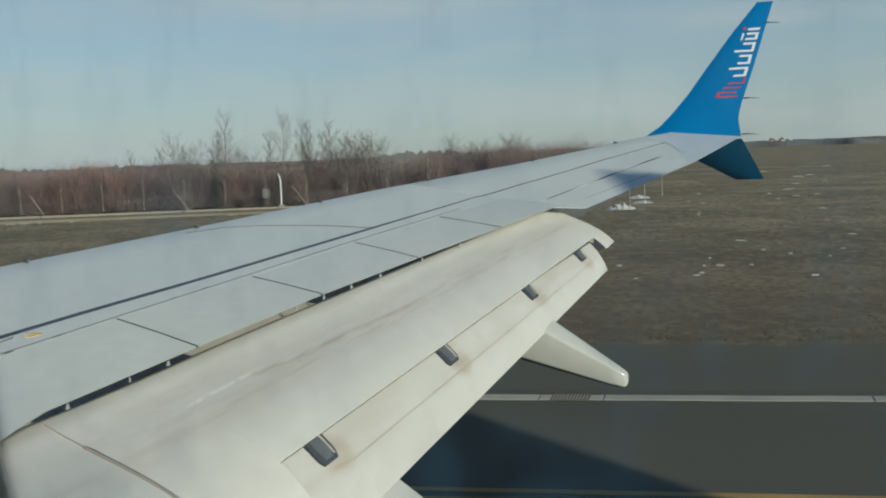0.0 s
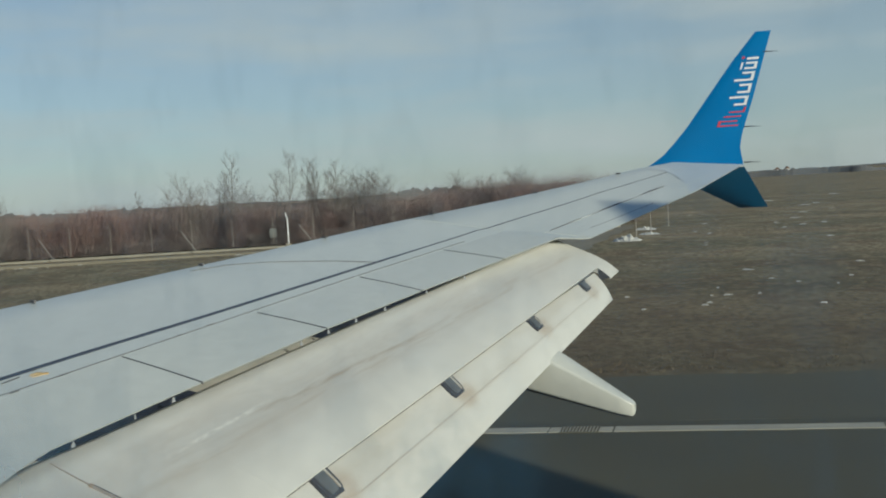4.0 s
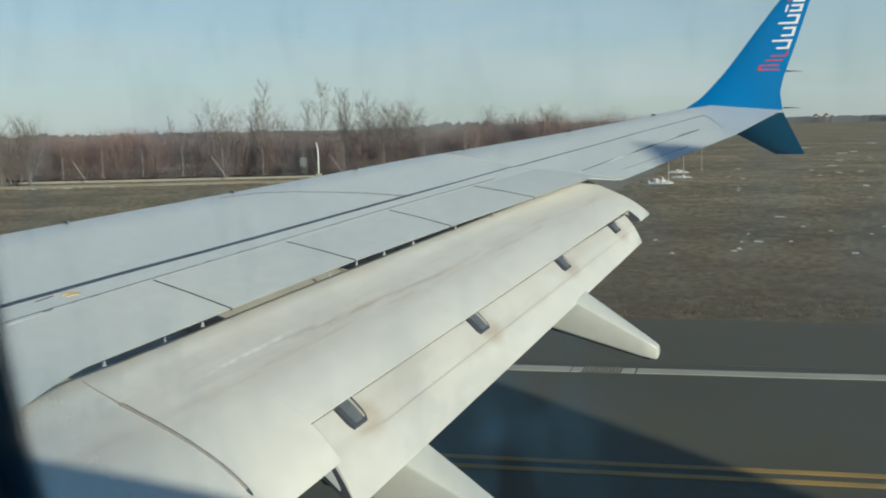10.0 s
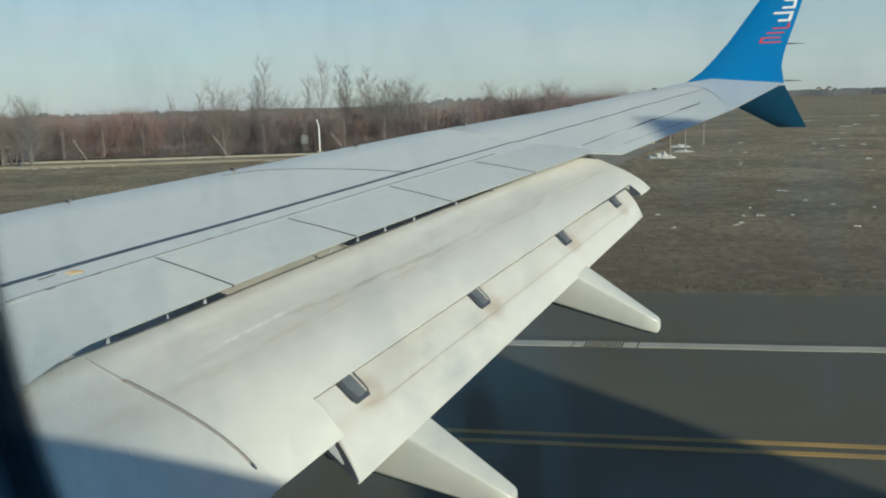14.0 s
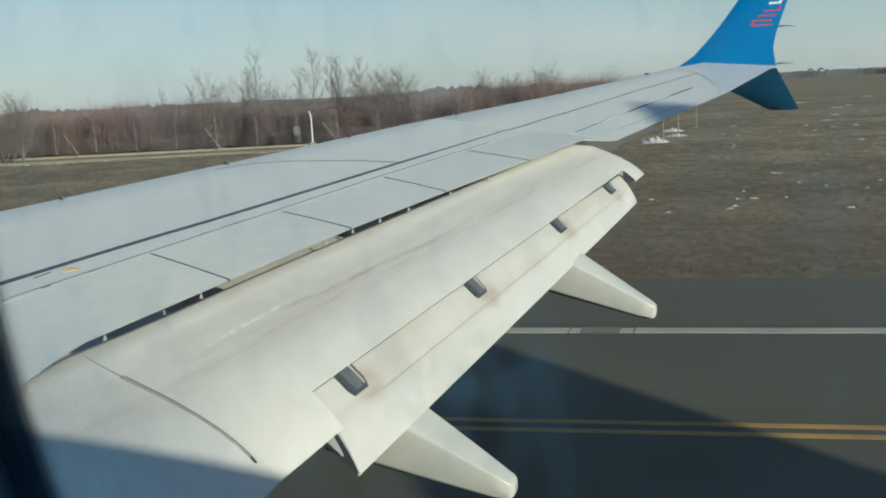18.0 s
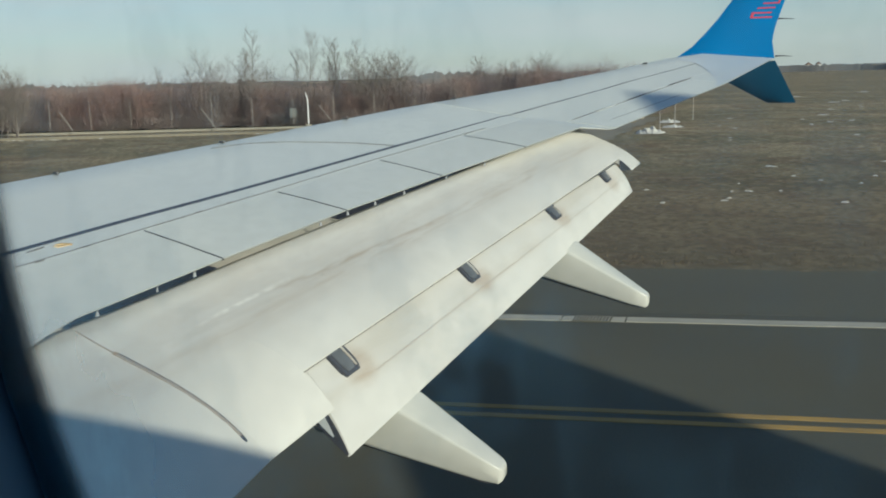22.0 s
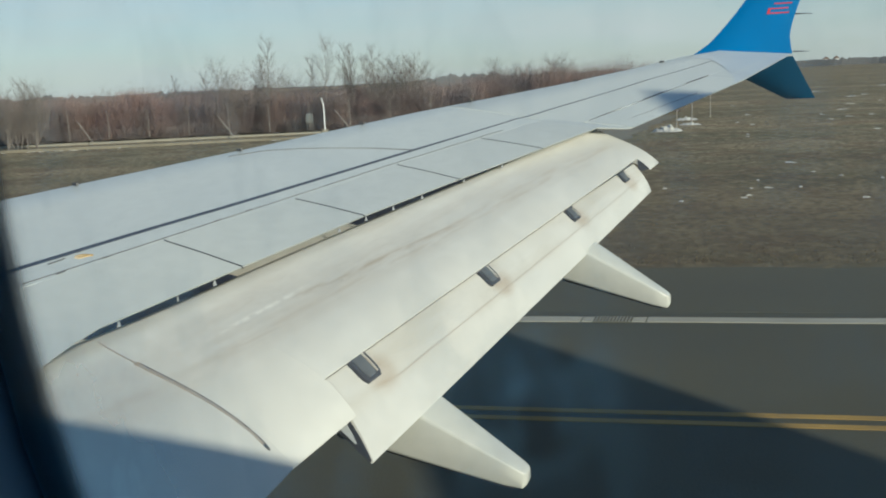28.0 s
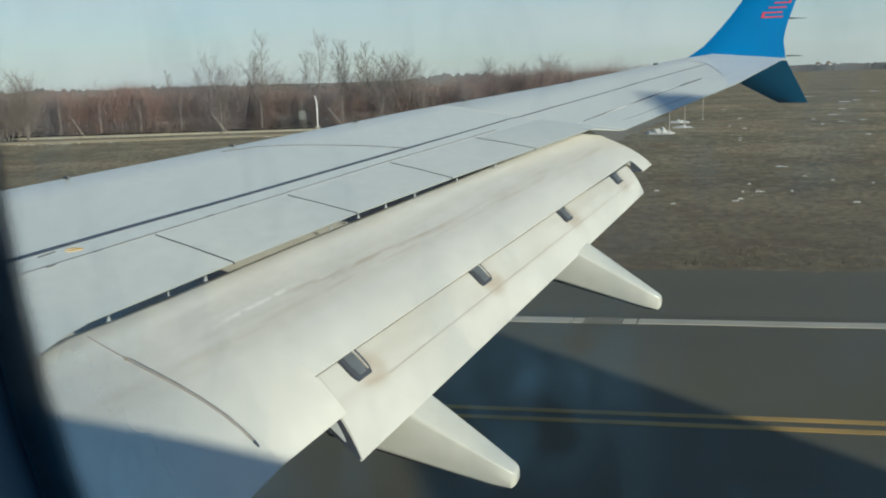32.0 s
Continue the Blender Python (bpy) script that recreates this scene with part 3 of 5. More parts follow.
strip("hinge_joint", [(12.56, -8.84), (13.04, -9.08), (13.56, -9.32), (14.12, -9.59)], 0.008, M["line"], label="aileron tab joint")
for k in range(4):
    a = 13.14 + k * 0.48
    strip("hinge_gap", [(a, lerp(-8.77, -9.67, (a - 13.12) / 2.0)), (a + 0.40, lerp(-8.77, -9.67, (a + 0.40 - 13.12) / 2.0))], 0.012, M["tipskin"] if k % 2 == 0 else M["gap"], 0.006, label="pale aileron hinge cover" if k % 2 == 0 else "dark aileron hinge gap")
for pts, wide in (([(6.635, -6.03), (6.66, -6.065), (6.71, -6.10)], [0.010, 0.026, 0.012]), ([(6.66, -6.02), (6.70, -6.05), (6.72, -6.115)], [0.010, 0.024, 0.020]), ([(6.63, -6.065), (6.68, -6.085)], [0.008, 0.014])):
    strip("walk_marking", pts, wide, M["yellowmark"], 0.005, label="worn yellow walkway arrow")
strip("stencil_bar", [(6.47, -5.955), (6.60, -5.985)], 0.012, M["line"], 0.005, label="unreadable small dark stencil")
strip("stencil_bar", [(6.72, -5.985), (6.80, -6.005)], 0.012, M["line"], 0.005, label="unreadable small dark stencil")
for x, y in ((6.35, -6.12), (6.69, -6.21), (7.66, -6.49), (7.98, -6.58)):
    strip("latch", [(x, y), (x + 0.06, y - 0.02)], 0.010, M["line"], 0.006)
# small vortex tabs along the leading edge
for k in range(7):
    x = 6.4 + k * 1.55
    yf, zf = table(FORE, x)
    v, f = box((x, yf - 0.02, zf + 0.012), (0.02, 0.07, 0.022), -0.4)
    link_mesh("vortex_tab", v, f, M["line"], aircraft)

# pale tip cap ahead of the winglet
TIP = [(0.0, 16.22, -9.41), (0.3, 16.16, -9.70), (0.55, 15.66, -9.88), (0.8, 15.10, -10.02), (1.0, 14.75, -10.03)]
rings = []
for i in range(9):
    rings.append(tuple(table(TIP, i / 8)))
sv, sf = [], []
for i, (x, y) in enumerate(rings):
    for j in range(7):
        xx = lerp(x, 17.03, j / 6)
        yy = max(lerp(y, lerp(-9.72, -10.78, i / 8), j / 6), table(TAIL, xx)[0] + 0.004)
        sv.append(Vector((xx, yy, top(xx, yy) + 0.004)))
for i in range(8):
    for j in range(6):
        sf.append((i * 7 + j, i * 7 + j + 1, (i + 1) * 7 + j + 1, (i + 1) * 7 + j))
link_mesh("tip_cap", sv, sf, M["tipskin"], aircraft, "satin pale grey wing tip fairing", True)

# ---- flaps ----
F_TOP = [(1.9, -6.84, 2.14), (5.76, -6.78, 2.55), (12.35, -8.57, 3.280)]
F_DROOP = [(1.9, 0, 0.007), (5.76, 0, 0.007), (6.20, 0, 0.015), (6.65, 0, 0.013), (7.35, 0, 0.0), (12.35, 0, 0.0)]
F_END = [(1.9, -8.02, 1.55), (5.76, -8.04, 1.91), (12.35, -9.29, 2.88)]
F_CUT = [(6.32, -7.952, 2.25), (12.04, -9.087, 2.93)]
A_TOP = [(6.32, -7.888, 2.222), (12.04, -9.055, 2.895)]
A_END = [(6.32, -8.258, 1.721), (12.04, -9.246, 2.593)]


def flap_top(x, u):
    """A point of the flap's upper face, u from its hidden nose (0) to its trailing edge (1)."""
    ya, za = table(F_TOP, x)
    yb, zb = table(F_END, x)
    c = math.hypot(ya - yb, za - zb)
    w = min(1.0, max(0.0, (x - 5.77) / 0.55))
    k = lerp(0.064, lerp(0.088, 0.046, (x - 6.32) / 6.03), w)
    h = c * k * 6.75 * u ** 2 * (1 - u)
    droop = table(F_DROOP, x)[1] * max(0.0, 1 - u / 0.3) ** 2
    return Vector((x, lerp(ya, yb, u) - h * 0.45, lerp(za, zb, u) + h * 0.89 - droop))


def flap_ring(x, u_end, thick=0.16):
    ring = [flap_top(x, u_end * k / 10) for k in range(10, -1, -1)]
    p0 = flap_top(x, 0)
    for a in (35, 75, 115, 150):
        r = radians(a)
        ring.append(p0 + Vector((0, 0.16 * math.sin(r), -0.09 * (1 - math.cos(r)))))
    for u in (0.3, 0.6, 0.85):
        p = flap_top(x, u * u_end)
        ring.append(p - Vector((0, 0.03, thick * (1 - u) + 0.035)))
    ring.append(flap_top(x, u_end) - Vector((0, 0, 0.009)))
    return ring


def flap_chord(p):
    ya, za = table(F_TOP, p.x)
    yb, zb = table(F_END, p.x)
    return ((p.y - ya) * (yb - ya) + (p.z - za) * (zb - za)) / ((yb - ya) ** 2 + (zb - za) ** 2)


def aft_chord(p):
    ya, za = table(A_TOP, p.x)
    yb, zb = table(A_END, p.x)
    return ((p.y - ya) * (yb - ya) + (p.z - za) * (zb - za)) / ((yb - ya) ** 2 + (zb - za) ** 2)


def cut_u(x):
    yb = table(F_CUT, x)[0]
    best = min(range(600, 1000), key=lambda k: abs(flap_top(x, k / 1000).y - yb))
    return best / 1000


def cut_u_smooth(x):
    return lerp(cut_u(6.32), cut_u(12.04), (x - 6.32) / 5.72)


main_flap = None
for nm, xa, xb, full, lab in (("main_flap", 5.775, 6.365, True, "white flap end section"), ("main_flap", 6.365, 12.04, False, "off-white stained main flap"), ("main_flap", 12.04, 12.35, True, "white flap end section")):
    n = 14 if not full else 3
    v, f = loft([flap_ring(x, 1.0 if full else cut_u_smooth(x)) for x in [lerp(xa, xb, i / n) for i in range(n + 1)]])
    ob = link_mesh(nm, v, f, M["flap"], aircraft, lab, True)
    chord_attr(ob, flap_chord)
    if not full:
        main_flap = ob
v, f = loft([flap_ring(x, 1.0) for x in (1.95, 3.0, 4.0, 5.0, 5.775)])
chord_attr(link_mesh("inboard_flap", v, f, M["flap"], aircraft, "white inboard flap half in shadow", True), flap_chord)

# dark strip added for the shaded gap under the lip of the main flap
rings = []
for i in range(30):
    x = lerp(6.375, 12.03, i / 29)
    p = flap_top(x, cut_u_smooth(x)) + Vector((0, 0.005, -0.008))
    rings.append([p, p + Vector((0, -0.002, -0.011)), p + Vector((0, 0.03, -0.026)), p + Vector((0, 0.03, 0.0))])
v, f = loft(rings)
link_mesh("lip_shade_strip", v, f, M["line"], aircraft, "dark strip for the shaded gap under the flap lip")

# sealing strip between the two flaps, running slightly askew: a thin joint above, a flat strip below
def seal_band(name, ua, ub, half, off, lift, mat, lab):
    rings = []
    for k in range(15):
        u = lerp(ua, ub, k / 14)
        p = flap_top(5.822 - 0.112 * u + off, u)
        h = half if not isinstance(half, tuple) else lerp(*half, k / 14)
        rings.append([p + Vector((-h, 0, -0.005)), p + Vector((-h, 0, lift)), p + Vector((h, 0, lift)), p + Vector((h, 0, -0.005))])
    v, f = loft(rings)
    return link_mesh(name, v, f, mat, aircraft, lab)


seal_band("flap_joint", 0.02, 0.245, 0.0035, 0.0, 0.006, M["brown"], "thin dusty joint between flaps")
seal_band("flap_seal", 0.235, 0.875, (0.012, 0.008), 0.0, 0.006, M["brown"], "brownish sealing strip between flaps")
seal_band("seal_shadow_gap", 0.24, 0.875, 0.0022, 0.0115, 0.007, M["line"], "dark edge of the sealing strip")
seal_band("seal_tip", 0.872, 0.900, (0.012, 0.005), 0.0, 0.010, M["gap"], "dark rubber end of the sealing strip")
seal_band("seal_clip", 0.225, 0.240, 0.015, 0.0, 0.008, M["soot"], "brown clip at the strip's upper end")


def aft_top(x, u):
    ya, za = table(A_TOP, x)
    yb, zb = table(A_END, x)
    c = math.hypot(ya - yb, za - zb)
    h = 0.062 * c * 4 * u * (1 - u)
    return Vector((x, lerp(ya, yb, u) - h * 0.8, lerp(za, zb, u) + h * 0.6))


rings = []
for i in range(17):
    x = lerp(6.335, 12.03, i / 16)
    ring = [aft_top(x + (0.045 * (1 - k / 8) if i == 0 else 0.0), k / 8) for k in range(8, -1, -1)]
    p0 = aft_top(x, 0)
    ring += [p0 + Vector((0, 0.09, -0.03)), p0 + Vector((0, 0.08, -0.12))]
    ring += [aft_top(x, 0.5) + Vector((0, 0.06, -0.10)), aft_top(x, 1.0) + Vector((0, 0.012, -0.012))]
    rings.append(ring)
v, f = loft(rings)
aft_flap = link_mesh("aft_flap", v, f, M["aft"], aircraft, "narrow off-white aft flap with grease stains", True)
chord_attr(aft_flap, aft_chord)


def end_plate(x, ring, mat, lab, shrink=0.9):
    """A thin plate closing the end of a flap."""
    c = sum(ring, Vector()) / len(ring)
    rr = [Vector((x, *(c + (p - c) * shrink).yz)) for p in ring]
    v, f = loft([rr, [p + Vector((0.003, 0, 0)) for p in rr]])
    link_mesh("end_face_plate", v, f, mat, aft_flap, lab)


end_plate(6.328, rings[0], M["gap"], "dark seal on the flap's inner end", 0.96)
end_plate(6.322, [p + Vector((0, 0.006, -0.004)) for p in rings[0]], M["tipskin"], "pale edge strip of the end seal", 0.55)
end_plate(12.034, [flap_top(12.04, u) - Vector((0, 0, d)) for u, d in ((0.80, 0.0), (0.86, 0.0), (0.92, 0.0), (0.985, 0.0), (0.985, 0.012), (0.92, 0.06), (0.86, 0.10), (0.80, 0.13))], M["gap"], "dark plate in place of the shaded slot at the flap's outer end", 0.97)


def chord_strip(name, xa, xb, ua, ub, mat, lift, lab, parent):
    vs, fs = [], []
    for x in (xa, xb):
        for k in range(7):
            p = aft_top(x, lerp(ua, ub, k / 6))
            vs.append(p + Vector((0, -0.8 * lift, 0.6 * lift)))
    for k in range(6):
        fs.append((k, k + 1, 7 + k + 1, 7 + k))
    n = len(vs)
    vs += [p - Vector((0, -0.8 * (lift + 0.004), 0.6 * (lift + 0.004))) for p in vs[:]]
    fs += [(n + 7 + k, n + 7 + k + 1, n + k + 1, n + k) for k in range(6)]
    return link_mesh(name, vs, fs, mat, parent, lab)


chord_strip("skin_seam", 6.9, 11.9, 0.50, 0.508, M["brown"], 0.004, "thin seam on aft flap", aft_flap)


def patch(name, xa, xb, ua, ub, lift, mat, lab, thick=0.03, skew=0.0):
    """A small plate following the aft flap, rounded at its lower end."""
    n, vs, fs = 7, [], []
    for k in range(n):
        t = k / (n - 1)
        shrink = 0.0 if t < 0.7 else 0.5 * ((t - 0.7) / 0.3) ** 2 * 0.6
        u = lerp(ua, ub, t)
        w = (xb - xa) / 2 * (1 - shrink)
        c = (xa + xb) / 2 + skew * t
        for x in (c - w, c + w):
            p = aft_top(x, u)
            vs += [p + Vector((0, -0.8 * lift, 0.6 * lift)), p + Vector((0, -0.8 * (lift - thick), 0.6 * (lift - thick)))]
    for k in range(n - 1):
        a, b = 4 * k, 4 * k + 4
        fs += [(a, a + 2, b + 2, b), (a + 1, b + 1, b + 3, a + 3), (a, b, b + 1, a + 1), (a + 2, a + 3, b + 3, b + 2)]
    fs += [(0, 1, 3, 2), (b, b + 2, b + 3, b + 1)]
    return link_mesh(name, vs, fs, mat, aft_flap, lab)


# flap track openings: dark rims round grey steel pads, with grease below
for x, s, low in ((6.705, 0.86, 0.385), (8.425, 0.84, 0.36), (10.15, 0.80, 0.335), (11.575, 0.78, 0.32)):
    patch("bracket", x - 0.10 * s, x + 0.10 * s, 0.0, low, 0.022, M["gap"], "dark track bracket rim")
    patch("track", x - 0.065 * s, x + 0.045 * s, 0.02, low - 0.045, 0.027, M["steel"], "grey steel flap track pad", 0.02)
    patch("bracket_edge", x + 0.052 * s, x + 0.066 * s, 0.06, low - 0.055, 0.030, M["aft"], "pale worn bracket edge", 0.02)


def rivets(name, pts, r, mat, parent, lab):
    """Rows of flush rivet heads, as small low caps."""
    vs, fs = [], []
    for p, nrm in pts:
        t = nrm.cross(Vector((1, 0, 0))).normalized()
        w = nrm.cross(t)
        i = len(vs)
        vs += [p + r * (math.cos(k * math.pi / 3) * t + math.sin(k * math.pi / 3) * w) - nrm * 0.002 for k in range(6)]
        vs += [p + 0.6 * r * (math.cos(k * math.pi / 3) * t + math.sin(k * math.pi / 3) * w) + nrm * 0.0014 for k in range(6)]
        fs += [(i + k, i + (k + 1) % 6, i + 6 + (k + 1) % 6, i + 6 + k) for k in range(6)] + [tuple(range(i + 6, i + 12))]
    return tagged(link_mesh(name, vs, fs, mat, parent, lab), lab, "", "", "stuff")


def on_flap(x, u):
    a, b, c = flap_top(x, u), flap_top(x, u + 0.01), flap_top(x + 0.01, u)
    return a, (c - a).cross(a - b).normalized() * (1 if (c - a).cross(a - b).z > 0 else -1)


def on_aft(x, u):
    a, b, c = aft_top(x, u), aft_top(x, u + 0.01), aft_top(x + 0.01, u)
    return a, (c - a).cross(a - b).normalized() * (1 if (c - a).cross(a - b).z > 0 else -1)


rivets("rivet_heads", [on_flap(x, 0.06 + 0.022 * k) for x in (5.50,) for k in range(36)] + [on_flap(5.84, 0.06 + 0.022 * k) for k in range(36)], 0.0018, M["brown"], aircraft, "fine rivet rows beside the flap seal")
rivets("rivet_heads", [on_aft(6.9 + 0.05 * k, 0.485) for k in range(100)] + [on_aft(6.425 - 0.0012 * k, 0.06 + 0.02 * k) for k in range(20)], 0.003, M["line"], aft_flap, "fine rivet row along the seam")


def fairing(xi, xo, y0, y1, top0, slope_t, bot0, slope_b, cap, label):
    """A canoe-shaped flap track fairing, running aft and down from under the flap to a blunt tail."""
    rings = []
    n, m = 20, 13
    for i in range(m):
        t = i / (m - 1)
        y = lerp(y0, y1, t)
        zt, zb = min(top0 + slope_t * (y - y1), cap), bot0 + slope_b * (y - y1)
        w = (xo - xi) * (1 - 0.30 * t * t) + 0.13 * (1 - t)
        zc, hh = (zt + zb) / 2, (zt - zb) / 2
        if i == m - 1:
            w, hh, y = w * 0.93, hh * 0.90, y - 0.010
        ring = []
        for k in range(n):
            a = 2 * math.pi * k / n
            ca, sa = math.cos(a), math.sin(a)
            e = 0.20
            ring.append(Vector(((xi + xo) / 2 + 0.065 * (1 - t) + w / 2 * math.copysign(abs(ca) ** e, ca), y, zc + hh * math.copysign(abs(sa) ** e, sa) + 0.16 * (1 - t) * (1 + math.copysign(abs(ca) ** e, ca)) * (1 if sa > 0 else 0) / 2)))
        rings.append(ring)
    c = sum(rings[-1], Vector()) / n
    rings.append([c + (p - c) * 0.72 + Vector((0, -0.022, 0)) for p in rings[-1]])
    rings.append([c + (p - c) * 0.40 + Vector((0, -0.030, 0)) for p in rings[-2]])
    v, f = loft(rings)
    ob = link_mesh("track_fairing", v, f, M["fairing"], aircraft, label, True)
    v, f = loft([[p + Vector((0, 0, -0.006)) for p in (Vector((xi + 0.03, y0, bot0 + slope_b * (y0 - y1))), Vector((xo - 0.03, y0, bot0 + slope_b * (y0 - y1))), Vector(((xi + xo) / 2, y0, bot0 - 0.03 + slope_b * (y0 - y1))))],
                 [p + Vector((0, 0, -0.004)) for p in (Vector((xi + 0.04, y1 + 0.05, bot0 + 0.01)), Vector((xo - 0.04, y1 + 0.05, bot0 + 0.01)), Vector(((xi + xo) / 2, y1 + 0.05, bot0 - 0.012)))]])
    link_mesh("keel_seal", v, f, M["gap"], ob, "dark keel seal")
    return ob


fairing(9.97, 10.21, -8.25, -9.585, 1.915, 0.55, 1.775, 0.275, 2.70, "white canoe-shaped flap track fairing")
fairing(6.90, 7.15, -7.75, -8.985, 1.475, 0.53, 1.345, 0.215, 2.30, "white canoe-shaped flap track fairing")

# ---- winglet ----
W_LE = [(4.07, 17.06, -9.32), (4.23, 17.13, -9.56), (4.44, 17.19, -9.76), (4.69, 17.27, -9.97), (5.18, 17.43, -10.32), (5.66, 17.58, -10.67), (6.14, 17.74, -11.06)]
W_TE = [(4.02, 17.06, -10.79), (4.30, 17.15, -10.75), (4.51, 17.22, -10.79), (5.08, 17.40, -10.98), (6.14, 17.74, -11.30)]
rings = []
for i in range(25):
    t = i / 24
    zl, zt = lerp(4.07, 6.14, t), lerp(4.02, 6.14, t)
    xl, yl = table(W_LE, zl)
    xt, yt = table(W_TE, zt)
    ring = []
    th = 0.045 * (yl - yt) + 0.008
    for k in range(9):
        u = k / 8
        ring.append(Vector((lerp(xl, xt, u) - th * math.sin(math.pi * u ** 0.6) * 0.5, lerp(yl, yt, u), lerp(zl, zt, u))))
    for k in range(7, 0, -1):
        u = k / 8
        ring.append(Vector((lerp(xl, xt, u) + th * math.sin(math.pi * u ** 0.6) * 0.5, lerp(yl, yt, u), lerp(zl, zt, u))))
    rings.append(ring)
v, f = loft(rings)
winglet = link_mesh("winglet", v, f, M["blue"], aircraft, "bright blue upswept winglet", True)
rings = []
for i in range(9):
    t = i / 8
    a = Vector((17.0, -9.60, 3.96)).lerp(Vector((17.62, -10.72, 3.335)), t)
    b = Vector((17.02, -10.80, 3.99)).lerp(Vector((17.63, -11.15, 3.33)), t)
    th = 0.05 * (a.y - b.y)
    ring = [a, a.lerp(b, .3) + Vector((-th, 0, 0)), a.lerp(b, .7) + Vector((-th * .6, 0, 0)), b, a.lerp(b, .7) + Vector((th * .6, 0, 0)), a.lerp(b, .3) + Vector((th, 0, 0))]
    rings.append(ring)
v, f = loft(rings)
link_mesh("lower_winglet", v, f, M["blueshade"], aircraft, "blue lower winglet fin, its shade painted in", True)
for z, y in ((5.80, -11.16), (4.62, -10.83), (4.06, -10.80)):
    xx = table(W_TE, z)[0]
    v, f = tube([(xx, y, z), (xx + 0.02, y - 0.10, z), (xx + 0.02, y - 0.24, z - 0.01)], [0.012, 0.008, 0.003], 5)
    link_mesh("static_wick", v, f, M["gap"], aircraft, "thin dark static wick")


def on_winglet(s, r):
    """s up the trailing edge (0 to 1), r forward from it in chords; on the inner face."""
    z = lerp(4.3, 6.14, s)
    xt, yt = table(W_TE, z)
    xl, yl = table(W_LE, z)
    u = 1 - r
    th = 0.045 * (yl - yt) + 0.008
    return Vector((lerp(xl, xt, u) - th * math.sin(math.pi * u ** 0.6) * 0.5 - 0.006, lerp(yl, yt, u), z))


def mark(s0, s1, y0, y1, mat, lab=""):
    """A plain block on the winglet's inner face between two heights and two distances (metres) ahead of the trailing edge."""
    def p(s, d):
        z = lerp(4.3, 6.14, s)
        c = table(W_LE, z)[1] - table(W_TE, z)[1]
        return on_winglet(s, min(0.97, d / c))
    n = 5
    vs, fs = [], []
    for i in range(n):
        for d in (y0, y1):
            vs.append(p(lerp(s0, s1, i / (n - 1)), d))
    for i in range(n - 1):
        fs.append((2 * i, 2 * i + 1, 2 * i + 3, 2 * i + 2))
    m = len(vs)
    vs += [q + Vector((0.004, 0, 0)) for q in vs[:m]]
    fs += [(m + a, m + d, m + c, m + b) for a, b, c, d in fs[:]]
    link_mesh("livery_block", vs, fs, mat, winglet, lab)


for s0, s1, y0, y1 in ((0.185, 0.196, 0.10, 0.40), (0.222, 0.233, 0.13, 0.42), (0.262, 0.273, 0.10, 0.36), (0.185, 0.233, 0.38, 0.42), (0.300, 0.345, 0.06, 0.09), (0.300, 0.311, 0.09, 0.30)):
    mark(s0, s1, y0, y1, M["red"], lab="red livery block")
for s0, s1, d0, d1 in ((0.360, 0.440, 0.07, 0.26), (0.465, 0.545, 0.07, 0.26), (0.570, 0.650, 0.07, 0.26), (0.672, 0.735, 0.07, 0.25)):
    mark(s0, s0 + 0.018, d0, d1, M["white"], lab="white livery block")
    mark(s1 - 0.018, s1, d0, d1, M["white"], lab="white livery block")
    mark(s0 + 0.018, s1 - 0.018, d0, d0 + 0.045, M["white"], lab="white livery block")
mark(0.422, 0.440, 0.26, 0.36, M["white"], lab="white livery block")
mark(0.570, 0.588, 0.26, 0.36, M["white"], lab="white livery block")
mark(0.672, 0.735, 0.29, 0.32, M["white"], lab="white livery block")
mark(0.755, 0.775, 0.07, 0.25, M["white"], lab="white livery block")
mark(0.765, 0.785, 0.29, 0.33, M["red"], lab="red livery dot")

# ---- fuselage, cabin window and tail fin ----
CZ, CR = 3.385, 1.868


def hull(name, radius, ys, mat, lab, hole=None):
    n = 72
    vs, fs = [], []
    for y, r, dz in ys:
        for k in range(n):
            a = 2 * math.pi * k / n
            vs.append(Vector((radius * r * math.sin(a), y, CZ + dz + radius * r * math.cos(a))))
    for i in range(len(ys) - 1):
        for k in range(n):
            a = 360 * (k + 0.5) / n
            ym = (ys[i][0] + ys[i + 1][0]) / 2
            if hole and hole[0] < ym < hole[1] and hole[2] < a < hole[3]:
                continue
            fs.append((i * n + k, i * n + (k + 1) % n, (i + 1) * n + (k + 1) % n, (i + 1) * n + k))
    if not hole or hole[0] > -100:
        fs.append(tuple(range(n - 1, -1, -1)))
        fs.append(tuple(range((len(ys) - 1) * n, len(ys) * n)))
    return link_mesh(name, vs, fs, mat, aircraft, lab, True)


Y_ST = [(16.0, 0.05, -0.4), (14.5, 0.45, -0.2), (12.5, 0.8, 0), (10.0, 1, 0), (0.0, 1, 0), (-9.0, 1, 0), (-9.96, 1, 0), (-10.60, 1, 0), (-11.5, 1, 0), (-18.0, 1, 0), (-24.0, 0.85, 0.25), (-29.0, 0.5, 0.8), (-33.0, 0.12, 1.3)]
hull("fuselage", CR, Y_ST, M["skin"], "white painted fuselage tube", hole=(-10.60, -9.96, 62, 92))
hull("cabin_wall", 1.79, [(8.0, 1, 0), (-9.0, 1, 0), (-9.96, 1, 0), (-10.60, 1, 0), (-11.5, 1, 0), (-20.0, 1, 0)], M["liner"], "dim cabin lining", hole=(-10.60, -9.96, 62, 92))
fin = []
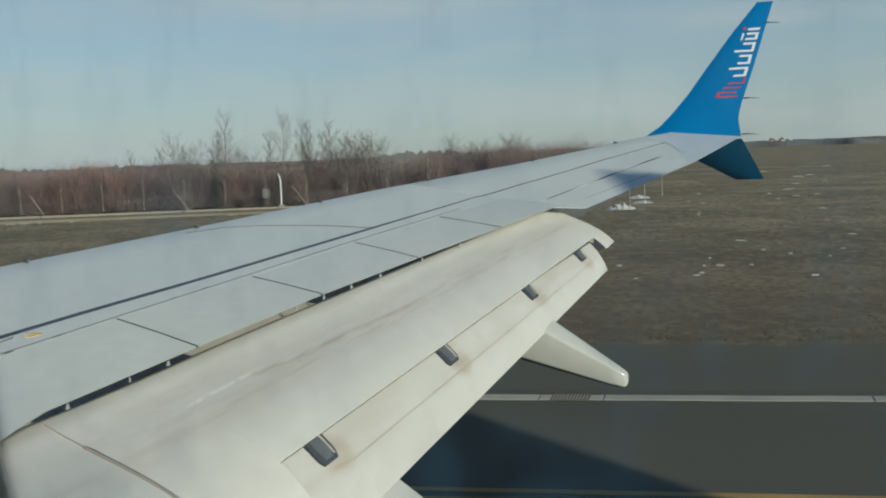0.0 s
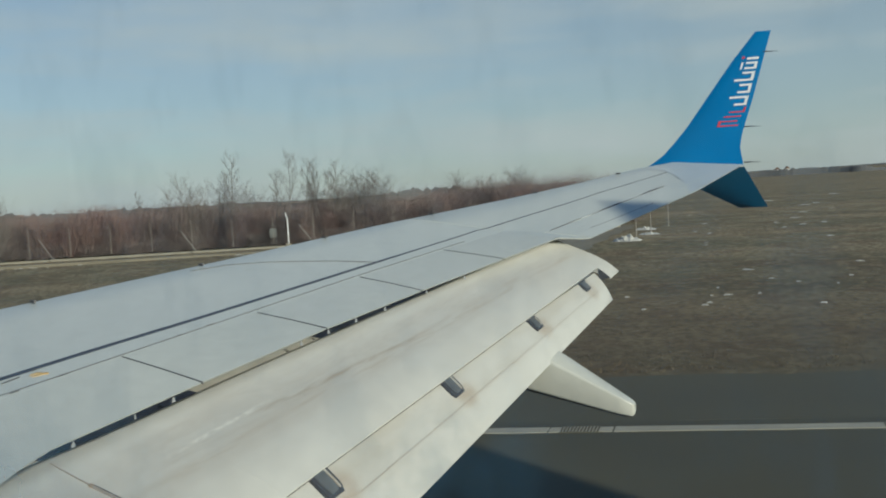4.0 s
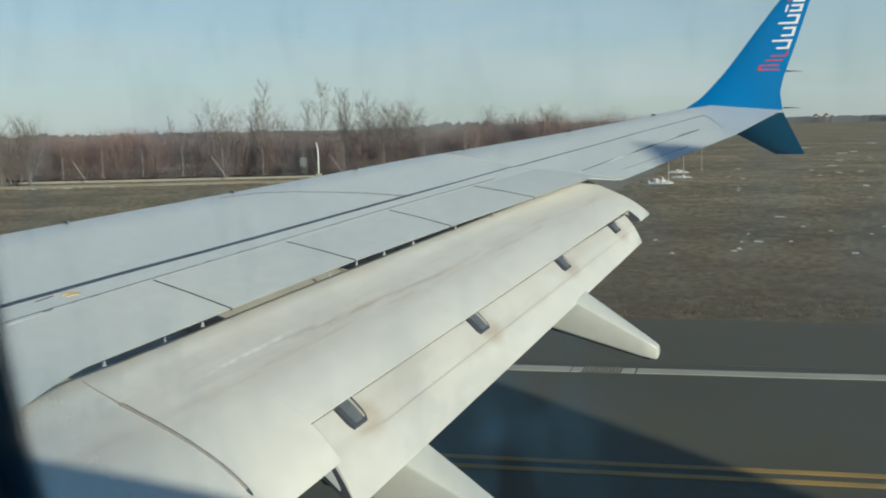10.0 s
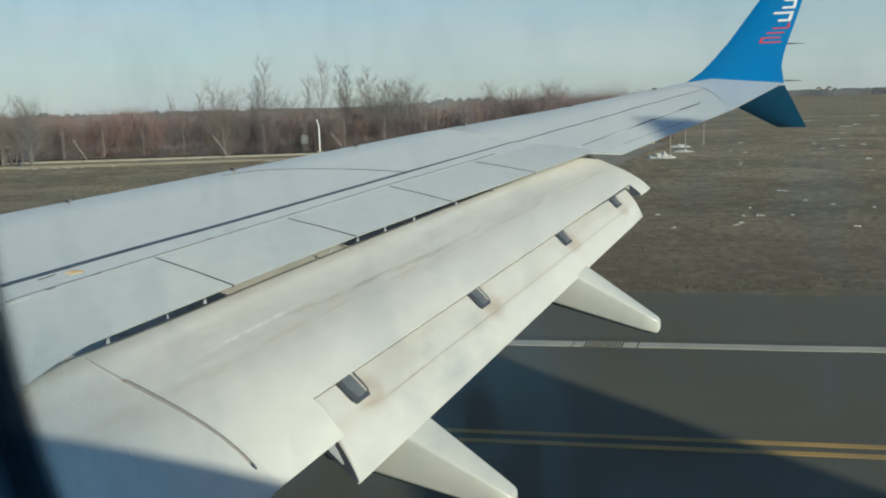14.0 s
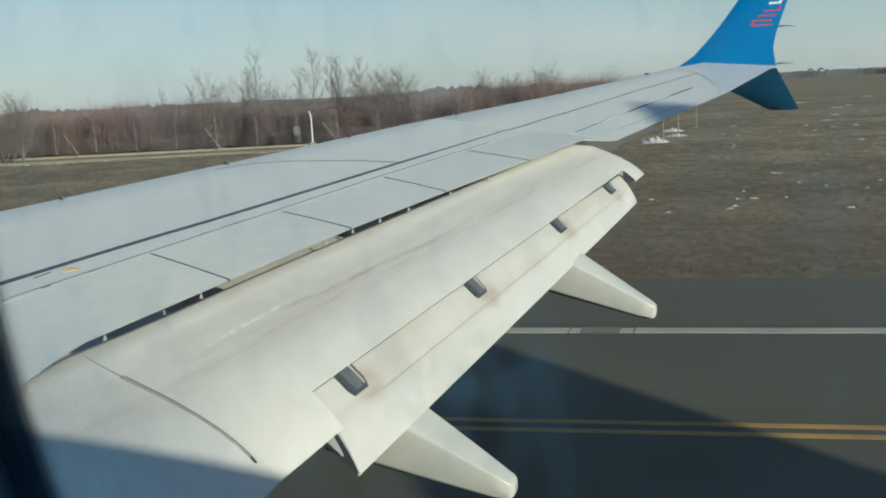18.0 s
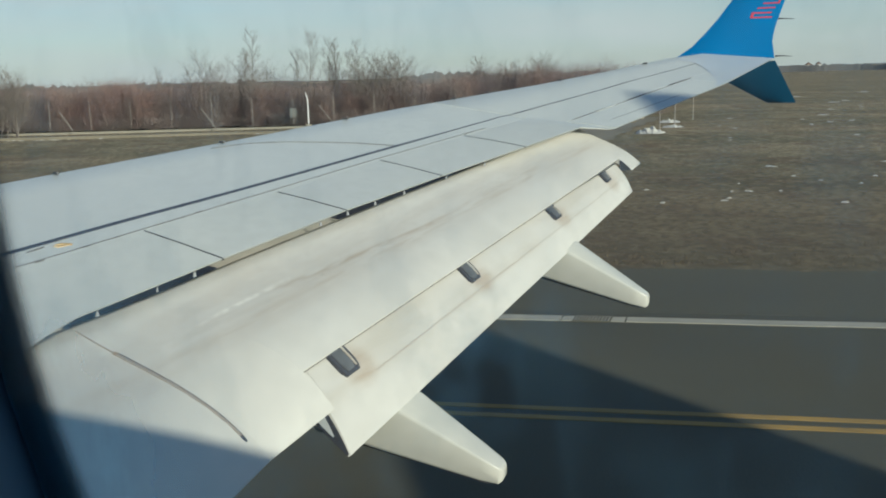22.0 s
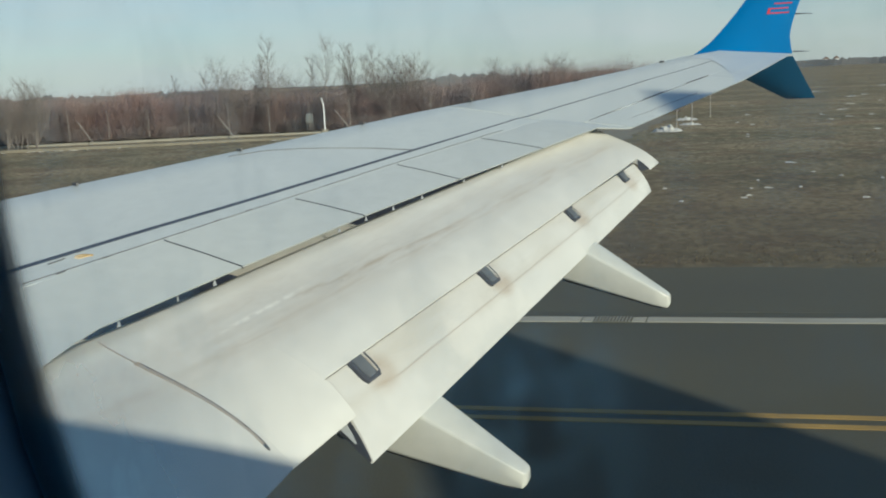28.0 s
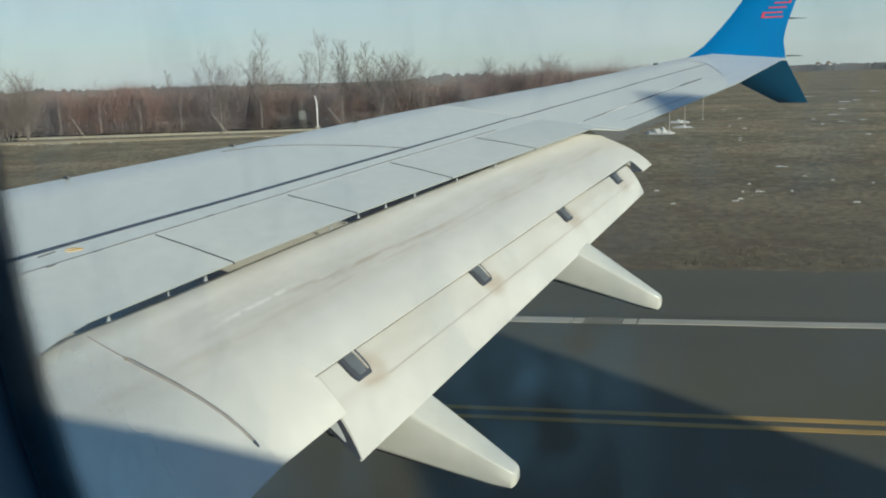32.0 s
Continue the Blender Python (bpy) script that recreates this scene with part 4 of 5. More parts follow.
for z, le, te, th in ((12.5, -32.0, -33.7, 0.10), (9.4, -28.0, -31.6, 0.16), (6.6, -24.1, -29.75, 0.20), (5.9, -22.9, -29.25, 0.20), (4.8, -21.0, -28.5, 0.22)):
    fin.append([Vector((0, le, z)), Vector((-th, lerp(le, te, 0.4), z)), Vector((0, te, z)), Vector((th, lerp(le, te, 0.4), z))])
v, f = loft(fin)
link_mesh("tail_fin", v, f, M["blue"], aircraft, "blue swept tail fin")

# window surround: a thick panel with a rounded opening
wy0, wy1, wz0, wz1, wx = -10.56, -10.2205, 3.70, 4.26, 1.70
vs, fs = [], []
n = 40
prof = [(0.079, 0.094), (0.015, 0.062), (0.0, 0.066), (-0.010, 0.08), (-0.010, 0.30)]
for k in range(n):
    a = 2 * math.pi * (k + 0.5) / n
    ca, sa = math.cos(a), math.sin(a)
    e = 0.75
    cy, cz = (wy0 + wy1) / 2, (wz0 + wz1) / 2
    hy, hz = (wy1 - wy0) / 2, (wz1 - wz0) / 2
    for dx, g in prof:
        vs.append(Vector((wx + dx, cy + (hy + g) * math.copysign(abs(ca) ** e, ca), cz + (hz + g) * math.copysign(abs(sa) ** e, sa))))
for k in range(n):
    for j in range(len(prof) - 1):
        q = (k + 1) % n
        fs.append((k * 5 + j, k * 5 + j + 1, q * 5 + j + 1, q * 5 + j))
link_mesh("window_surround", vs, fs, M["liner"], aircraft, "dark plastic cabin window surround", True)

# added dark ring, thinning out inwards, that blurs the edge of the window
rim = bpy.data.materials.new("window_edge_fade")
rim.use_nodes = True
rt = rim.node_tree
rp = rt.nodes["Principled BSDF"]
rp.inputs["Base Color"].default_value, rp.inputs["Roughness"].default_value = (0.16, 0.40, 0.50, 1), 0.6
fade = rt.nodes.new("ShaderNodeAttribute")
fade.attribute_name = "rim"
rt.links.new(fade.outputs["Fac"], rp.inputs["Alpha"])
vs, fs, al = [], [], []
steps = ((0.100, 1.0), (0.0815, 0.98), (0.0775, 0.84), (0.0748, 0.50), (0.0722, 0.18), (0.070, 0.05), (0.067, 0.0))
n = 60
for k in range(n):
    a = 2 * math.pi * (k + 0.5) / n
    ca, sa = math.cos(a), math.sin(a)
    for gg, alpha in steps:
        vs.append(Vector((wx + 0.080, (wy0 + wy1) / 2 + ((wy1 - wy0) / 2 + gg) * math.copysign(abs(ca) ** 0.75, ca), (wz0 + wz1) / 2 + ((wz1 - wz0) / 2 + gg) * math.copysign(abs(sa) ** 0.75, sa))))
        al.append(alpha)
m7 = len(steps)
for k in range(n):
    for j in range(m7 - 1):
        q = (k + 1) % n
        fs.append((k * m7 + j, k * m7 + j + 1, q * m7 + j + 1, q * m7 + j))
ring = link_mesh("edge_fade_ring", vs, fs, rim, aircraft, "added dark ring that softens the window edge", True)
ring.data.attributes.new("rim", "FLOAT", "POINT").data.foreach_set("value", al)

# the pane, with a thin film of dirt
m = bpy.data.materials.new("dusty_window_pane")
m.use_nodes = True
nt = m.node_tree
nt.nodes.clear()
out = nt.nodes.new("ShaderNodeOutputMaterial")
mixs = nt.nodes.new("ShaderNodeMixShader")
clear = nt.nodes.new("ShaderNodeBsdfTransparent")
clear.inputs["Color"].default_value = (0.97, 0.985, 0.98, 1)
film = nt.nodes.new("ShaderNodeBsdfTranslucent")
film.inputs["Color"].default_value = (0.48, 0.83, 1.0, 1)
geo = nt.nodes.new("ShaderNodeNewGeometry")
nz = nt.nodes.new("ShaderNodeTexNoise")
nz.inputs["Scale"].default_value, nz.inputs["Detail"].default_value = 38.0, 5.0
rg = nt.nodes.new("ShaderNodeMapRange")
rg.inputs["From Min"].default_value, rg.inputs["From Max"].default_value = 0.35, 0.75
rg.inputs["To Min"].default_value, rg.inputs["To Max"].default_value = 0.0, 0.045
upright = nt.nodes.new("ShaderNodeMapping")
upright.inputs["Scale"].default_value = (1, 52, 24)
broad = nt.nodes.new("ShaderNodeTexNoise")
broad.inputs["Scale"].default_value, broad.inputs["Detail"].default_value = 1.0, 5.0
rb = nt.nodes.new("ShaderNodeMapRange")
rb.interpolation_type = "SMOOTHSTEP"
rb.inputs["From Min"].default_value, rb.inputs["From Max"].default_value = 0.46, 0.74
rb.inputs["To Min"].default_value, rb.inputs["To Max"].default_value = 0.004, 0.085
film_sum = nt.nodes.new("ShaderNodeMath")
film_sum.operation = "ADD"
nt.links.new(geo.outputs["Position"], nz.inputs["Vector"])
nt.links.new(geo.outputs["Position"], upright.inputs["Vector"])
nt.links.new(upright.outputs["Vector"], broad.inputs["Vector"])
nt.links.new(broad.outputs["Fac"], rb.inputs["Value"])
nt.links.new(nz.outputs["Fac"], rg.inputs["Value"])
nt.links.new(rg.outputs["Result"], film_sum.inputs[0])
nt.links.new(rb.outputs["Result"], film_sum.inputs[1])
# a hand smudge low on the pane
smudge_at = nt.nodes.new("ShaderNodeVectorMath")
smudge_at.operation = "DISTANCE"
smudge_at.inputs[1].default_value = (1.792, -10.347, 3.832)
smudge = nt.nodes.new("ShaderNodeMapRange")
smudge.interpolation_type = "SMOOTHSTEP"
for s, w in zip(("From Min", "From Max", "To Min", "To Max"), (0.004, 0.048, 0.30, 0.0)):
    smudge.inputs[s].default_value = w
worn = nt.nodes.new("ShaderNodeMapRange")
worn.inputs["From Min"].default_value, worn.inputs["From Max"].default_value = 0.40, 0.66
smear_mul = nt.nodes.new("ShaderNodeMath")
smear_mul.operation = "MULTIPLY"
film_all = nt.nodes.new("ShaderNodeMath")
film_all.operation = "ADD"
nt.links.new(geo.outputs["Position"], smudge_at.inputs[0])
nt.links.new(smudge_at.outputs["Value"], smudge.inputs["Value"])
nt.links.new(nz.outputs["Fac"], worn.inputs["Value"])
nt.links.new(smudge.outputs["Result"], smear_mul.inputs[0])
nt.links.new(worn.outputs["Result"], smear_mul.inputs[1])
nt.links.new(film_sum.outputs["Value"], film_all.inputs[0])
nt.links.new(smear_mul.outputs["Value"], film_all.inputs[1])
# more film towards the lower forward corner
corner_at = nt.nodes.new("ShaderNodeVectorMath")
corner_at.operation = "DISTANCE"
corner_at.inputs[1].default_value = (1.792, -10.143, 3.757)
corner = nt.nodes.new("ShaderNodeMapRange")
corner.interpolation_type = "SMOOTHSTEP"
for s, w in zip(("From Min", "From Max", "To Min", "To Max"), (0.01, 0.145, 0.40, 0.0)):
    corner.inputs[s].default_value = w
film_corner = nt.nodes.new("ShaderNodeMath")
film_corner.operation = "ADD"
nt.links.new(geo.outputs["Position"], corner_at.inputs[0])
nt.links.new(corner_at.outputs["Value"], corner.inputs["Value"])
nt.links.new(film_all.outputs["Value"], film_corner.inputs[0])
nt.links.new(corner.outputs["Result"], film_corner.inputs[1])
nt.links.new(film_corner.outputs["Value"], mixs.inputs["Fac"])
nt.links.new(clear.outputs["BSDF"], mixs.inputs[1])
nt.links.new(film.outputs["BSDF"], mixs.inputs[2])
nt.links.new(mixs.outputs["Shader"], out.inputs["Surface"])
pane = link_mesh("window_pane", [(1.792, -10.62, 3.52), (1.792, -9.98, 3.52), (1.792, -9.98, 4.36), (1.792, -10.62, 4.36)], [(0, 1, 2, 3)], m, aircraft, "slightly dusty cabin window pane")
pane.visible_shadow = False

# landing gear under the wing root and the nose
for gx, gy in ((2.86, -7.4), (-2.86, -7.4), (0.0, 8.2)):
    gear = link_mesh("gear_strut", *tube([(gx, gy, 0.5), (gx, gy, 1.5), (gx * 0.85, gy + 0.1, 2.3)], [0.09, 0.10, 0.12], 10), M["steel"], aircraft, "landing gear strut")
    for off in (-0.32, 0.32):
        c = gx + off * (1.0 if gx else 0.6)
        rings = []
        for w, rr in ((-0.14, 0.30), (-0.13, 0.50), (-0.06, 0.56), (0.06, 0.56), (0.13, 0.50), (0.14, 0.30)):
            rings.append([Vector((c + w, gy + rr * math.cos(2 * math.pi * k / 28), 0.56 + rr * math.sin(2 * math.pi * k / 28))) for k in range(28)])
        link_mesh("tyre", *loft(rings), M["black"], gear, "black aircraft tyre", True)

# ---- ground, taxiway and markings; u runs outboard from the aircraft, v along the taxiway ----
LEAN = -0.115


def gp(u, v, z=0.0):
    return Vector((u + LEAN * (v + 9.5), v, z))


def slab(name, ua, ub, va, vb, z, mat, label, category="", kind="structure", thick=0.05, wobble=0.0, parent=None, nv=1):
    """A thin slab on the ground, its rim a little uneven."""
    vs, fs = [], []
    for i in range(nv + 1):
        v0 = lerp(va, vb, i / nv)
        wa, wb = random.uniform(-wobble, wobble), random.uniform(-wobble, wobble)
        vs += [gp(ua + wa, v0, z - thick), gp(ua + wa, v0, z), gp(ub + wb, v0, z), gp(ub + wb, v0, z - thick)]
    for i in range(nv):
        a = 4 * i
        for j in range(4):
            k = (j + 1) % 4
            fs.append((a + j, a + k, a + 4 + k, a + 4 + j))
    fs += [(3, 2, 1, 0), tuple(4 * nv + j for j in range(4))]
    ob = link_mesh(name, vs, fs, mat, parent)
    return ob if parent is not None else tagged(ob, label, category, "", kind)


def swell(x, y):
    """Gentle rise and fall of the grassland."""
    return 0.18 * noise.noise(Vector((x * 0.05, y * 0.05, 0.3))) * min(1, (x - 30) / 30) if x > 30 else 0.0


def fall(x, y):
    """The land beyond the scrub sinks gently ahead of the wing."""
    d = math.hypot(x, y)
    return -0.0029 * max(0.0, d - 150) * min(1, max(0, (radians(90) - math.atan2(x, y)) / radians(18))) if x > 0 else 0.0


# one ground sheet to the horizon, finer near the taxiway, with gentle swells
gx = [-3000, -1200, -400, -150, -60] + [-30 + 6 * i for i in range(26)] + [130, 145, 160, 180, 210, 250, 320, 450, 700, 1100, 1800, 3000, 4600]
gy = [-4500, -2500, -1200, -600, -300, -160, -110] + [-80 + 6 * i for i in range(34)] + [135, 160, 200, 260, 360, 600, 1200, 2500, 4500]
vs, fs = [], []
for y in gy:
    for x in gx:
        z = swell(x, y)
        if x > 250:
            z += 2.0 * noise.noise(Vector((x * 0.0015, y * 0.0015, 5.0))) * min(1, (x - 250) / 600) - 1.0 * min(1, (x - 250) / 600)
        vs.append((x, y, z - 0.02 + fall(x, y)))
nx = len(gx)
for j in range(len(gy) - 1):
    for i in range(nx - 1):
        fs.append((j * nx + i, j * nx + i + 1, (j + 1) * nx + i + 1, (j + 1) * nx + i))
ground = tagged(link_mesh("ground", vs, fs, M["grass"], None, "", True), "dry brown and olive winter grassland", "ground", "", "structure")

slab("road", -30, 16.9, -190, 260, 0.0, M["asphalt"], "dark grey worn asphalt taxiway", "road")
slab("shoulder", 16.9, 20.45, -160, 260, -0.003, M["shoulder"], "asphalt shoulder beside the taxiway", "road", wobble=0.10, nv=300)
# pale edge beam in lengths with open joints
edge = thing("edge_line", gp(16.39, -9.5), "worn white edge line in long sections", "marking", "", "structure")
for k in range(36):
    va = -119.37 + k * 9.7
    for a, c in ((0.0, 3.99), (3.99, 5.0), (5.0, 9.7)):
        slab("edge_section", 16.24, 16.53, va + a + 0.013, va + c - 0.013, 0.012, M["whitepaint"], "", parent=edge, thick=0.02, wobble=0.012, nv=6)
for u in (12.17, 11.87):
    slab("yellow_line", u - 0.062, u + 0.062, -160, 260, 0.006, M["yellowpaint"], "worn yellow double taxiway line", "marking", thick=0.008)
for va in (-31.0, -3.6, 22.3, 49.0):
    slab("yellow_bar", 12.24, 20.4, va - 0.46, va + 0.46, 0.009, M["barpaint"], "broad orange-yellow painted bar across the shoulder", "marking", thick=0.01, wobble=0.01, nv=4)
grate = thing("drain_grate", gp(16.38, -8.2), "dark iron slot drain let into the edge line", "drain", "", "structure")
slab("drain_frame", 16.20, 16.56, -8.46, -7.86, 0.0135, M["shoulder"], "", parent=grate, thick=0.03)
for k in range(11):
    slab("grate_bar", 16.215, 16.545, -8.43 + k * 0.052, -8.408 + k * 0.052, 0.018, M["concrete"], "", parent=grate, thick=0.012)


def road_x(y):
    return 61.4 + (33.6 - y) * 0.315


def ribbon(name, off, width, z, mat, label, category, ya=-2.5, yb=140, n=50, wob=0.2):
    vs, fs = [], []
    for i in range(n + 1):
        y = lerp(ya, yb, i / n)
        a, b = random.uniform(-wob, wob), random.uniform(-wob, wob)
        h = 0.18 * noise.noise(Vector((road_x(y) * 0.05, y * 0.05, 0.3)))
        for dx, dz in ((0, -0.25), (0, 0), (width, 0), (width, -0.25)):
            vs.append((road_x(y) + off + dx + (a if dx == 0 else b), y, max(0, h) + z + dz))
    for i in range(n):
        for j in range(4):
            k = (j + 1) % 4
            fs.append((i * 4 + j, i * 4 + k, i * 4 + 4 + k, i * 4 + 4 + j))
    return tagged(link_mesh(name, vs, fs, mat), label, category, "", "structure")


ribbon("track", 0, 0.9, 0.10, M["gravel"], "pale gravel perimeter track", "track")
ribbon("kerb", 6.2, 0.25, 0.12, M["concrete"], "low pale concrete footing of the fence", "kerb", wob=0.05)

# litter and snow crumbs along the track
rng = random.Random(4)


def snow_patch(name, cx, cy, rx, ry, label, seed):
    """Melting snow: a flat crust with a ragged, lobed outline."""
    r2 = random.Random(seed)
    vs, fs = [], []
    n = 36
    w = []
    for m in range(n):
        a = 2 * math.pi * m / n
        c, d = math.cos(a), math.sin(a)
        w.append(max(0.16, 0.62 + 0.85 * noise.noise(Vector((c * 1.6 + seed, d * 1.6, 3.1))) + 0.55 * noise.noise(Vector((c * 4.5, d * 4.5 + seed, 1.0))) + r2.uniform(-0.10, 0.10)))
    for q, z in ((1.0, -0.04), (0.93, 0.012), (0.5, 0.03 + 0.03 * min(rx, 2.0))):
        for m in range(n):
            a = 2 * math.pi * m / n
            vs.append((cx + rx * q * w[m] * math.cos(a), cy + ry * q * w[m] * math.sin(a), swell(cx, cy) - 0.02 + z * r2.uniform(0.6, 1.4)))
    for t in range(2):
        fs += [(t * n + m, t * n + (m + 1) % n, t * n + n + (m + 1) % n, t * n + n + m) for m in range(n)]
    fs.append(tuple(2 * n + m for m in range(n)))
    return tagged(link_mesh(name, vs, fs, M["snow"], None, "", True), label, "snow", "snow remains on the grass")


for k, (x, y, r) in enumerate(((95.6, -7.4, 0.5), (78.0, -9.1, 0.5), (64.8, -9.6, 0.3), (41.2, -11.3, 0.3), (36.5, -12.9, 0.22), (35.3, -10.2, 0.13), (33.1, -10.0, 0.14), (33.2, -10.5, 0.22), (33.4, -11.5, 0.10),
                               (73.5, -17.3, 0.45), (82.4, -16.0, 0.5), (107.2, -18.6, 0.8), (111.9, -20.2, 0.9), (58.7, -16.2, 0.3), (68.7, -14.4, 0.3), (140.0, -14.8, 0.9), (128.0, -15.9, 1.0), (147.2, -25.7, 1.6), (35.7, -14.1, 0.12), (38.1, -14.8, 0.12), (33.2, -7.3, 0.14))):
    snow_patch("snow_patch", x, y, r * rng.uniform(0.35, 0.7), r * rng.uniform(0.4, 0.95), "small ragged patch of old snow on dry grass", k + 1)
for k in range(16):
    x = 30 + 90 * rng.random() ** 1.5
    snow_patch("snow_patch", x, -10.5 - (x - 27) * 0.06 + rng.gauss(0, 2.6 + x * 0.03), rng.uniform(0.04, 0.10) * (0.5 + x / 60), rng.uniform(0.06, 0.16) * (0.5 + x / 60), "small crumb of old snow on dry grass", k + 41)
for k in range(40):
    y = rng.uniform(-2, 50)
    snow_patch("snow_patch", road_x(y) - rng.uniform(0.2, 0.9), y, rng.uniform(0.08, 0.2), rng.uniform(0.08, 0.45), "small white lump of snow beside the track", k + 90)


def snow_pile(cx, cy, wide, high, seed):
    """A heap of ploughed snow with a lumpy, broken surface."""
    n, m = 22, 12
    vs, fs = [], []
    for i in range(m + 1):
        for j in range(n + 1):
            p, q = 2 * i / m - 1, 2 * j / n - 1
            lump = 0.9 * noise.noise(Vector((p * 2.2 + seed, q * 3.6, 0))) + 0.6 * noise.noise(Vector((p * 6 + seed, q * 9, 2)))
            h = (1 - p * p - q * q * (1 + 0.4 * math.sin(seed))) * 0.8 + 0.75 * lump * (1.15 - p * p - q * q)
            vs.append((cx + p * wide * 0.42, cy + q * wide * 0.62, max(-0.05, h * high)))
    for i in range(m):
        for j in range(n):
            fs.append((i * (n + 1) + j, (i + 1) * (n + 1) + j, (i + 1) * (n + 1) + j + 1, i * (n + 1) + j + 1))
    return tagged(link_mesh("snow_pile", vs, fs, M["snow"]), "ragged heap of ploughed dirty snow by the service path", "snow", "ploughed snow heaps")


snow_pile(61.2, -4.75, 1.6, 0.36, 3)
snow_pile(66.5, -5.7, 1.2, 0.20, 4)
snow_pile(72.8, -5.0, 1.2, 0.24, 5)

# ---- fence ----
fence = thing("fence", (road_x(20) + 6.4, 20, 0.2), "tall perimeter fence of thin concrete posts with wires", "fence")


def bent_post(x, y, z, h, mat, r=0.05, lean=0.0, parent=None, name="post"):
    p = [(x, y, z), (x, y, z + h * 0.8), (x - 0.04, y + lean, z + h * 0.9), (x - 0.12, y + lean * 2, z + h)]
    v, f = tube(p, [r, r, r * 0.9, r * 0.8], 6)
    return link_mesh(name, v, f, mat, parent)


yy = 5.6
k = 0
while yy < 92:
    x = road_x(yy) + 6.45
    bent_post(x, yy, 0.25, 2.35 + 0.12 * math.sin(k * 1.7), M["post"], 0.020, 0.02 * math.sin(k), fence)
    yy += 3.1
    k += 1
for y in (42.0, 31.2, 22.2, 12.5, 56.0):
    x = road_x(y) + 6.45
    v, f = tube([(x - 0.05, y, 1.75), (x - 0.35, y - 1.5, 0.1)], [0.035, 0.035], 5)
    link_mesh("brace", v, f, M["post"], fence)
for h in (0.8, 1.5, 2.2):
    v, f = tube([(road_x(y) + 6.45, y, 0.25 + h) for y in (5.6, 14, 40, 66, 92)], [0.006] * 5, 4)
    link_mesh("wire", v, f, M["greymetal"], fence)
for y, h in ((23.0, 2.75), (49.0, 2.8), (70.0, 2.8)):
    x = road_x(y) + 6.3
    p = thing("marker_post", (x, y, 0), "slender white post with a bent top beside the track", "post", "white posts by the track")
    bent_post(x, y, 0.0, h, M["white"], 0.055, 0.05, p, "shaft")
    v, f = box((x, y, 0.12), (0.4, 0.4, 0.3), 0.2, 0.02)
    link_mesh("foot", v, f, M["concrete"], p)
for x, y, h in ((77.2, -6.4, 1.9), (63.4, -5.1, 1.5), (68.0, -5.7, 1.5)):
    p = thing("thin_pole", (x, y, 0), "thin grey metal pole standing in the grass", "pole", "thin poles by the service path")
    v, f = tube([(x, y, -0.03), (x, y, h), (x, y, h + 0.02)], [0.035, 0.030, 0.015], 8)
    link_mesh("shaft", v, f, M["post"], p)
    v, f = tube([(x, y, -0.03), (x, y, 0.05), (x, y, 0.06)], [0.10, 0.09, 0.05], 10)
    link_mesh("foot", v, f, M["concrete"], p)
panel = thing("notice_box", (71.6, 24.6, 0), "small grey metal box on two thin legs by the fence", "box")
v, f = box((71.6, 24.6, 1.15), (0.18, 0.55, 0.75), 0.3, 0.03)
link_mesh("housing", v, f, M["greymetal"], panel)
for d in (-0.2, 0.2):
    v, f = tube([(71.6 - 0.3 * d, 24.6 + d, 0.0), (71.6 - 0.3 * d, 24.6 + d, 0.85)], [0.025, 0.025], 6)
    link_mesh("leg", v, f, M["greymetal"], panel)


# ---- bushes and trees ----
def twig_cloud(bushes, seed, spread=1.0):
    """Bare bushes: each a mass of thin forked twigs in all directions. bushes: x, y, z, radius, height, number of twigs."""
    r = random.Random(seed)
    vs, fs = [], []
    for x, y, z, rad, h, n in bushes:
        for _ in range(n):
            a = r.uniform(0, 2 * math.pi)
            q = math.sqrt(r.random())
            bx, by = x + 0.6 * rad * q * math.cos(a), y + 0.6 * rad * q * math.sin(a)
            bz = z + h * r.random() ** 1.6 * 0.72
            hh = h * r.uniform(0.18, 0.42)
            if bz - z < 0.15 * h:
                bz = z
            lx, ly = rad * 0.35 * q * math.cos(a) + r.gauss(0, 0.36), rad * 0.35 * q * math.sin(a) + r.gauss(0, 0.36)
            w = r.uniform(0.006, 0.013) * (0.5 + h / 8.0)
            t = r.uniform(0, math.pi)
            ux, uy = math.cos(t) * w, math.sin(t) * w
            tx, ty, tz = bx + lx, by + ly, bz + hh
            i = len(vs)
            vs += [(bx - ux, by - uy, bz), (bx + ux, by + uy, bz), (tx, ty, tz)]
            fs += [(i, i + 1, i + 2)]
            for _k in range(3):
                s = r.uniform(0.15, 0.9)
                px, py, pz = lerp(bx, tx, s), lerp(by, ty, s), lerp(bz, tz, s)
                j = len(vs)
                vs += [(px - ux * .5, py - uy * .5, pz - w * .3), (px + ux * .5, py + uy * .5, pz + w * .3), (px + r.gauss(0, .38), py + r.gauss(0, .38), pz + hh * r.uniform(.05, .45))]
                fs += [(j, j + 1, j + 2)]
    return vs, fs


def stand(name, mat, label, count, seed, offs, ys, h, n=340, rad=(1.0, 2.0), z=0.1):
    r = random.Random(seed)
    bs = []
    for _ in range(count):
        y = r.uniform(*ys)
        hh = r.uniform(*h) * (1 + 0.30 * noise.noise(Vector((y * 0.07, seed * 0.1, 0))) + 0.20 * noise.noise(Vector((y * 0.35, seed * 0.1, 4))))
        bs.append((road_x(y) + r.uniform(*offs), y, z, r.uniform(*rad), hh, n))
    v, f = twig_cloud(bs, seed)
    return tagged(link_mesh(name, v, f, mat), label, "bushes", "", "stuff")


